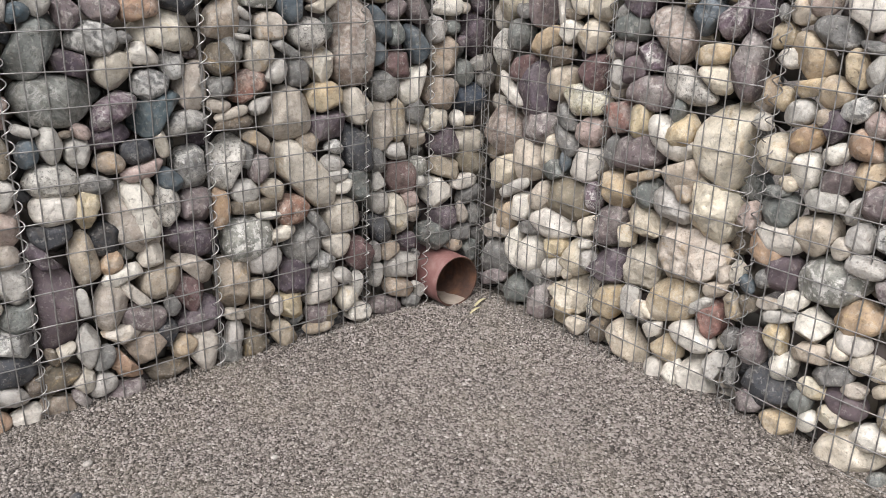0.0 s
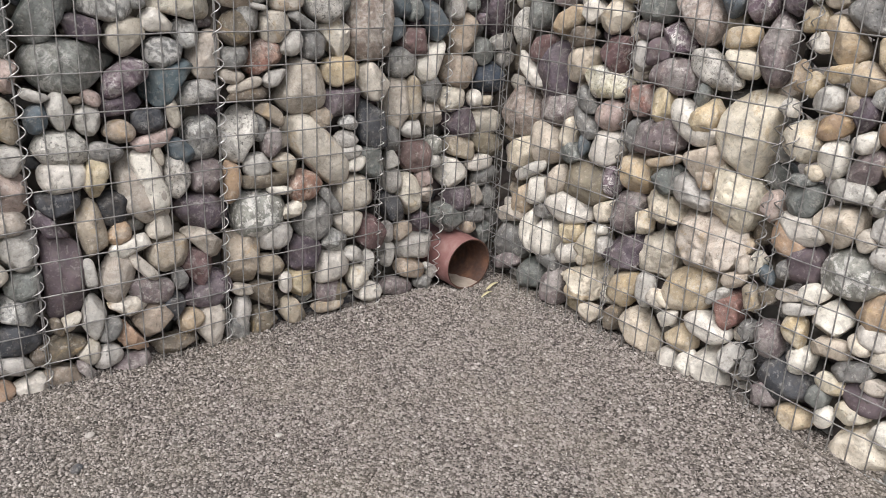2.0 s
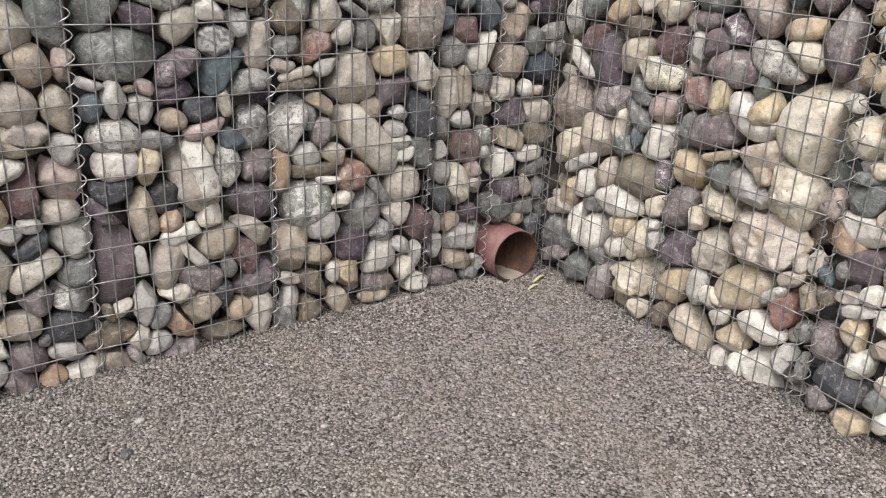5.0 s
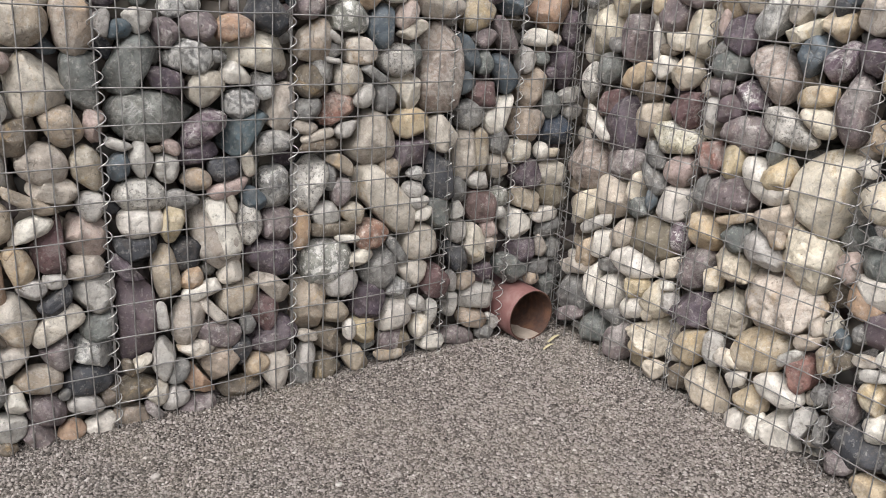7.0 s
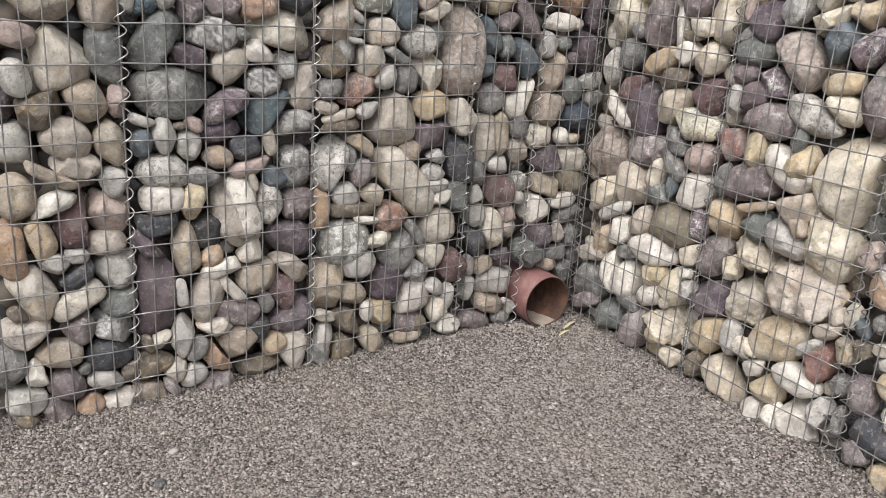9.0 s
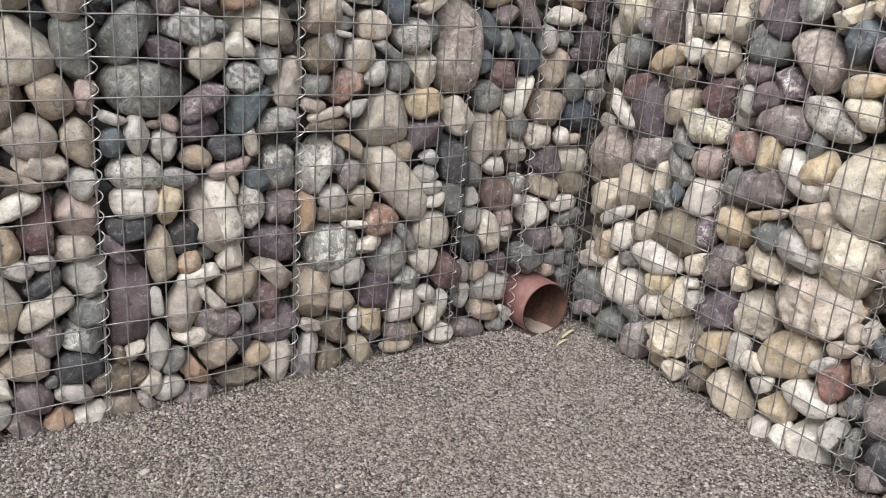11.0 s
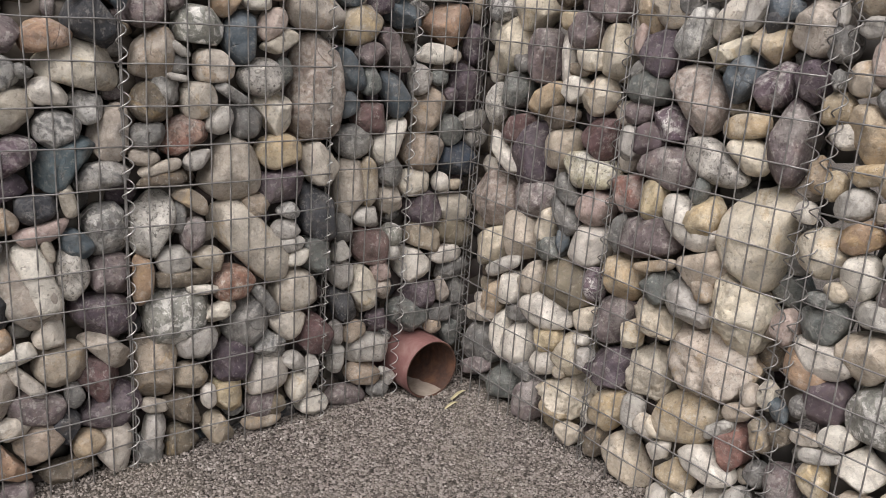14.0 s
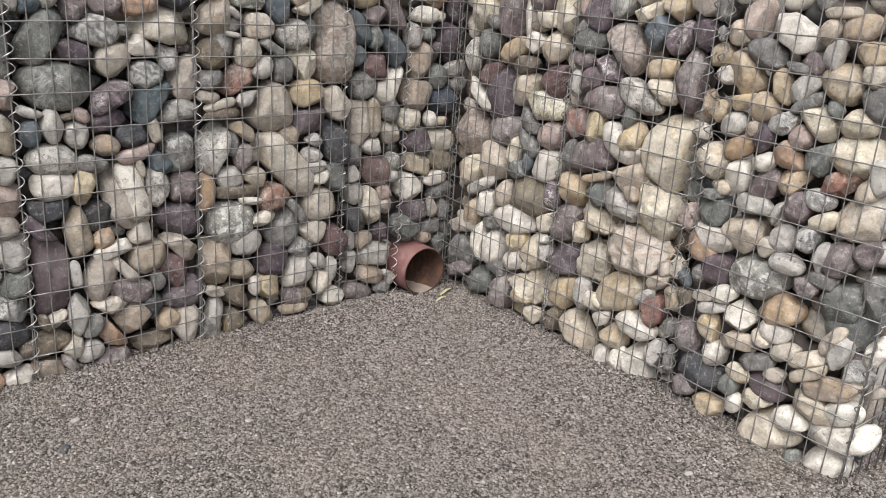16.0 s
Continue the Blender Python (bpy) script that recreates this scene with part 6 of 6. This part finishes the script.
hewn("right", 0.634, 0.931, 74, 0.076, "o", "plumslab", (44, 43, 39, 56, 48, 37, 46, 45))
hewn("right", 0.589, 0.986, 45, 0.054, "o", "plum", (41, 30, 40, 41, 48, 27, 33, 61))
hewn("right", 1.082, 0.929, -45, 0.042, "o", "fawn", (47, 20, 30, 67, 40, 20, 35, 39))
hewn("right", 1.117, 0.915, -80, 0.049, "o", "ochre", (41, 25, 26, 28, 33, 31, 23, 30))


def fill_gaps(side, u_lo, u_hi, weights, seed, face=None, home=None):
    """Packs smaller stones into the room that the stones above leave."""
    face = face or (LEFT if side == "left" else RIGHT)
    rng = random.Random(seed)
    step = 0.006
    us, zs = np.arange(u_lo, u_hi, step), np.arange(-0.01, TOP - 0.01, step)
    U, Z = np.meshgrid(us, zs)
    room = np.minimum.reduce([U - u_lo + (-0.01 if side == "end" else 0.035), u_hi - U + (0.035 if side == "left" else 0.012), Z + 0.05, TOP - Z])

    def carve(u, z, w, h, angle):
        c, s = math.cos(radians(angle)), math.sin(radians(angle))
        x, y = (U - u) * c + (Z - z) * s, -(U - u) * s + (Z - z) * c
        q = np.sqrt((x / (w / 2)) ** 2 + (y / (h / 2)) ** 2) + 1e-6
        np.minimum(room, np.hypot(x, y) * (1 - 1 / q), out=room)

    for row in PLACED.get(side, ()):
        carve(*row)
    if side == "right":
        np.minimum(room, np.abs(U - 1.0915) - 0.026, out=room)
    if side == "left":
        carve(-0.157, 0.0975, 0.205, 0.205, 0)
    names, odds = [k for k, _ in weights], [v for _, v in weights]
    for _ in range(1400):
        best = room.max()
        if best < 0.0185:
            break
        cap = rng.choice((0.034, 0.042, 0.05, 0.06))
        if best > cap:
            rows, cols = np.nonzero(room > cap * 0.98)
            k = rng.randrange(len(rows))
            j, i, r = rows[k], cols[k], cap
        else:
            j, i = np.unravel_index(int(room.argmax()), room.shape)
            r = best
        u, z = float(us[i]), float(zs[j])
        w, h = 2 * r * rng.uniform(1.15, 1.5), 2 * r * rng.uniform(0.95, 1.15)
        angle = rng.uniform(-30, 30) if r > 0.02 else rng.uniform(-80, 80)
        b = home or basket_of(face, u)
        small = r < 0.022
        stone_at(b, face, u, z, w, h, angle, rng.choice("ooebat"), rng.choices(names, odds)[0], rng.uniform(*((0.004, 0.03) if home else (0.054, 0.092))) + (0.05 if side == "right" and abs(u - 1.0915) < 0.03 else 0) + (0 if home else b.bulge(u, z)),
                 rng.randrange(99), 2 if small else 3)
        carve(u, z, w * 0.96, h * 0.96, angle)


fill_gaps("left", -2.65, -0.002, [("grey", 4), ("pale", 2), ("dark", 5), ("purple", 4), ("plum", 2), ("beige", 2), ("tan", 2), ("cream", 1), ("slate", 2), ("green", 3), ("brown", 3), ("marbled", 2)], 21)
fill_gaps("right", -0.03, 1.675, [("cream", 4), ("beige", 4), ("tan", 3), ("grey", 3), ("pale", 3), ("purple", 1), ("plum", 1), ("dark", 1), ("ochre", 1), ("green", 1), ("brown", 1), ("white", 2)], 22)
fill_gaps("end", 0.0, 0.235, [("cream", 1), ("beige", 2), ("grey", 5), ("pale", 3), ("plum", 2), ("green", 2)], 23, END, ENDCAP)

for b in BASKETS:
    b.rubble(0.25 if b is BASKETS[5] else None)
    b.mesh_panel()
for i, b in enumerate(BASKETS):
    if b.face is LEFT:
        b.spiral(b.u1, phase=i * 1.3, mat=WIRE if i == 5 else BINDER, depth=0.004 if i == 5 else 0.0, radius=0.0105 if i == 5 else 0.0125)
BASKETS[0].spiral(-2.65)
BASKETS[6].spiral(0.560, phase=0.7, radius=0.011, mat=WIRE)
BASKETS[7].spiral(1.073, radius=0.0135, phase=1.9, mat=WIRE)
BASKETS[8].spiral(1.110, radius=0.0135, phase=0.2, mat=WIRE)
BASKETS[8].spiral(1.675, phase=2.2, radius=0.008, mat=WIRE, depth=0.004)
for i in range(6):
    u = -0.026 + 0.053 * i
    ENDCAP.wire([END.place(u, -0.03, 0), END.place(u, TOP, 0)])
for k in range(14):
    ENDCAP.wire([END.place(-0.03, 0.0996 + 0.0936 * k, -0.004), END.place(0.24, 0.0996 + 0.0936 * k, -0.004)])
# a thin dark wire, half buried in the grit along the foot of the last basket
FOOT = pipe_material("dark_wire", (0.07, 0.06, 0.052), (0.12, 0.102, 0.088), (0.18, 0.155, 0.132), 0.7)
ENDCAP.wire([Vector((-0.028 - 0.036 * min(1.0, 0.17 * i) + 0.003 * math.sin(i * 1.7), -1.13 - 0.042 * i, ground_height(-0.05, -1.13 - 0.042 * i) + 0.0035 + 0.003 * math.sin(i * 2.1))) for i in range(13)], 0.0021, "foot_wire", FOOT)


# ---- drain pipe through the foot of the corner basket ----
def drain_pipe():
    root = tagged(new("drain_pipe"), "short red-brown plastic drain pipe with silt inside, lying on the grit", "pipe")
    root.location = (-0.157, -0.026, 0.0975)
    R, r, n, L = 0.0978, 0.0915, 64, 0.325
    bm = bmesh.new()
    prof = [(L, R), (0.004, R), (0.0, R - 0.0015)]
    rings = [[bm.verts.new((q * math.cos(k * 6.28318 / n), y, q * math.sin(k * 6.28318 / n))) for k in range(n)] for y, q in prof]
    for a, b in zip(rings, rings[1:]):
        for k in range(n):
            bm.faces.new((a[k], b[k], b[(k + 1) % n], a[(k + 1) % n]))
    part("shell", bm, PIPE_OUT, root)
    bm = bmesh.new()
    prof = [(0.0, R - 0.0015), (0.0, r + 0.001), (0.002, r), (L, r), (L, 0.002)]
    rings = [[bm.verts.new((q * math.cos(k * 6.28318 / n), y, q * math.sin(k * 6.28318 / n))) for k in range(n)] for y, q in prof]
    for a, b in zip(rings, rings[1:]):
        for k in range(n):
            bm.faces.new((a[k], b[k], b[(k + 1) % n], a[(k + 1) % n]))
    part("lining", bm, PIPE_IN, root, "rusty brown inside wall of the pipe, darkened for shade")
    bm = bmesh.new()
    rows = []
    for j in range(15):
        y = 0.003 + j * 0.155 / 14
        half = radians(45 - 20 * (j / 14) ** 1.5 + 5 * noise.noise(Vector((j * 0.45, 4, 2))))
        row = []
        for i in range(17):
            s = i / 8 - 1
            a = radians(256) + half * s
            q = r - 0.0004 - 0.0022 * (1 - s * s) * (0.8 + 0.3 * noise.noise(Vector((i * 0.4, j * 0.5, 7))))
            row.append(bm.verts.new((q * math.cos(a), y, q * math.sin(a))))
        rows.append(row)
    for a, b in zip(rows, rows[1:]):
        for k in range(16):
            bm.faces.new((a[k], a[k + 1], b[k + 1], b[k]))
    part("silt", bm, PIPE_SILT, root, "dried pale silt in the pipe")


drain_pipe()


# ---- small things on the grit ----
def dry_leaf(x, y, turn, length, width):
    bm = bmesh.new()
    rows = []
    for i in range(9):
        s = i / 8
        half = width / 2 * math.sin(math.pi * min(1, 0.12 + s * 0.88)) ** 0.7
        lift = 0.012 + 0.010 * math.sin(s * 2.6)
        rows.append([bm.verts.new((length * (s - 0.5), half * k, lift + 0.15 * abs(k) * half + z)) for z in (0, 0.0008) for k in (-1, 0, 1)])
    for a, b in zip(rows, rows[1:]):
        for lo, hi in ((0, 1), (1, 2), (4, 3), (5, 4), (3, 0), (2, 5)):
            bm.faces.new((a[lo], b[lo], b[hi], a[hi]))
    bmesh.ops.recalc_face_normals(bm, faces=bm.faces)
    ob = part("dry_leaf", bm, STRAW, None)
    ob.matrix_basis = pose(x, y, ground_height(x, y) - 0.006, 0, 0, turn)
    return tagged(ob, "small dry yellow leaf lying on the grit", "leaf", group="dry leaves by the pipe")


dry_leaf(-0.078, -0.074, 17, 0.080, 0.013)
dry_leaf(-0.133, -0.112, 8, 0.060, 0.012)


def loose_pebble(x, y, w, d, turn, colour, label):
    ob = new("pebble", shaped("o", 3, 2))
    ob.material_slots[0].link = "OBJECT"
    ob.material_slots[0].material = STONE[colour]
    ob.matrix_basis = pose(x, y, ground_height(x, y) + d * 0.22, 0, 0, turn) @ Matrix.Diagonal((w / 2, d / 2, d * 0.35, 1))
    return tagged(ob, label, "pebble", group="loose pebbles on the grit")


loose_pebble(-1.557, -0.29, 0.026, 0.018, 20, "pale", "small pale whitish pebble lying on the grit")
loose_pebble(-0.30, -1.40, 0.028, 0.016, -15, "pale", "small whitish pebble lying on the grit")
loose_pebble(-1.62, -0.42, 0.034, 0.024, 40, "dark", "small dark pebble lying on the grit")
loose_pebble(-1.16, -0.53, 0.020, 0.014, 10, "pale", "small pale pebble lying on the grit")
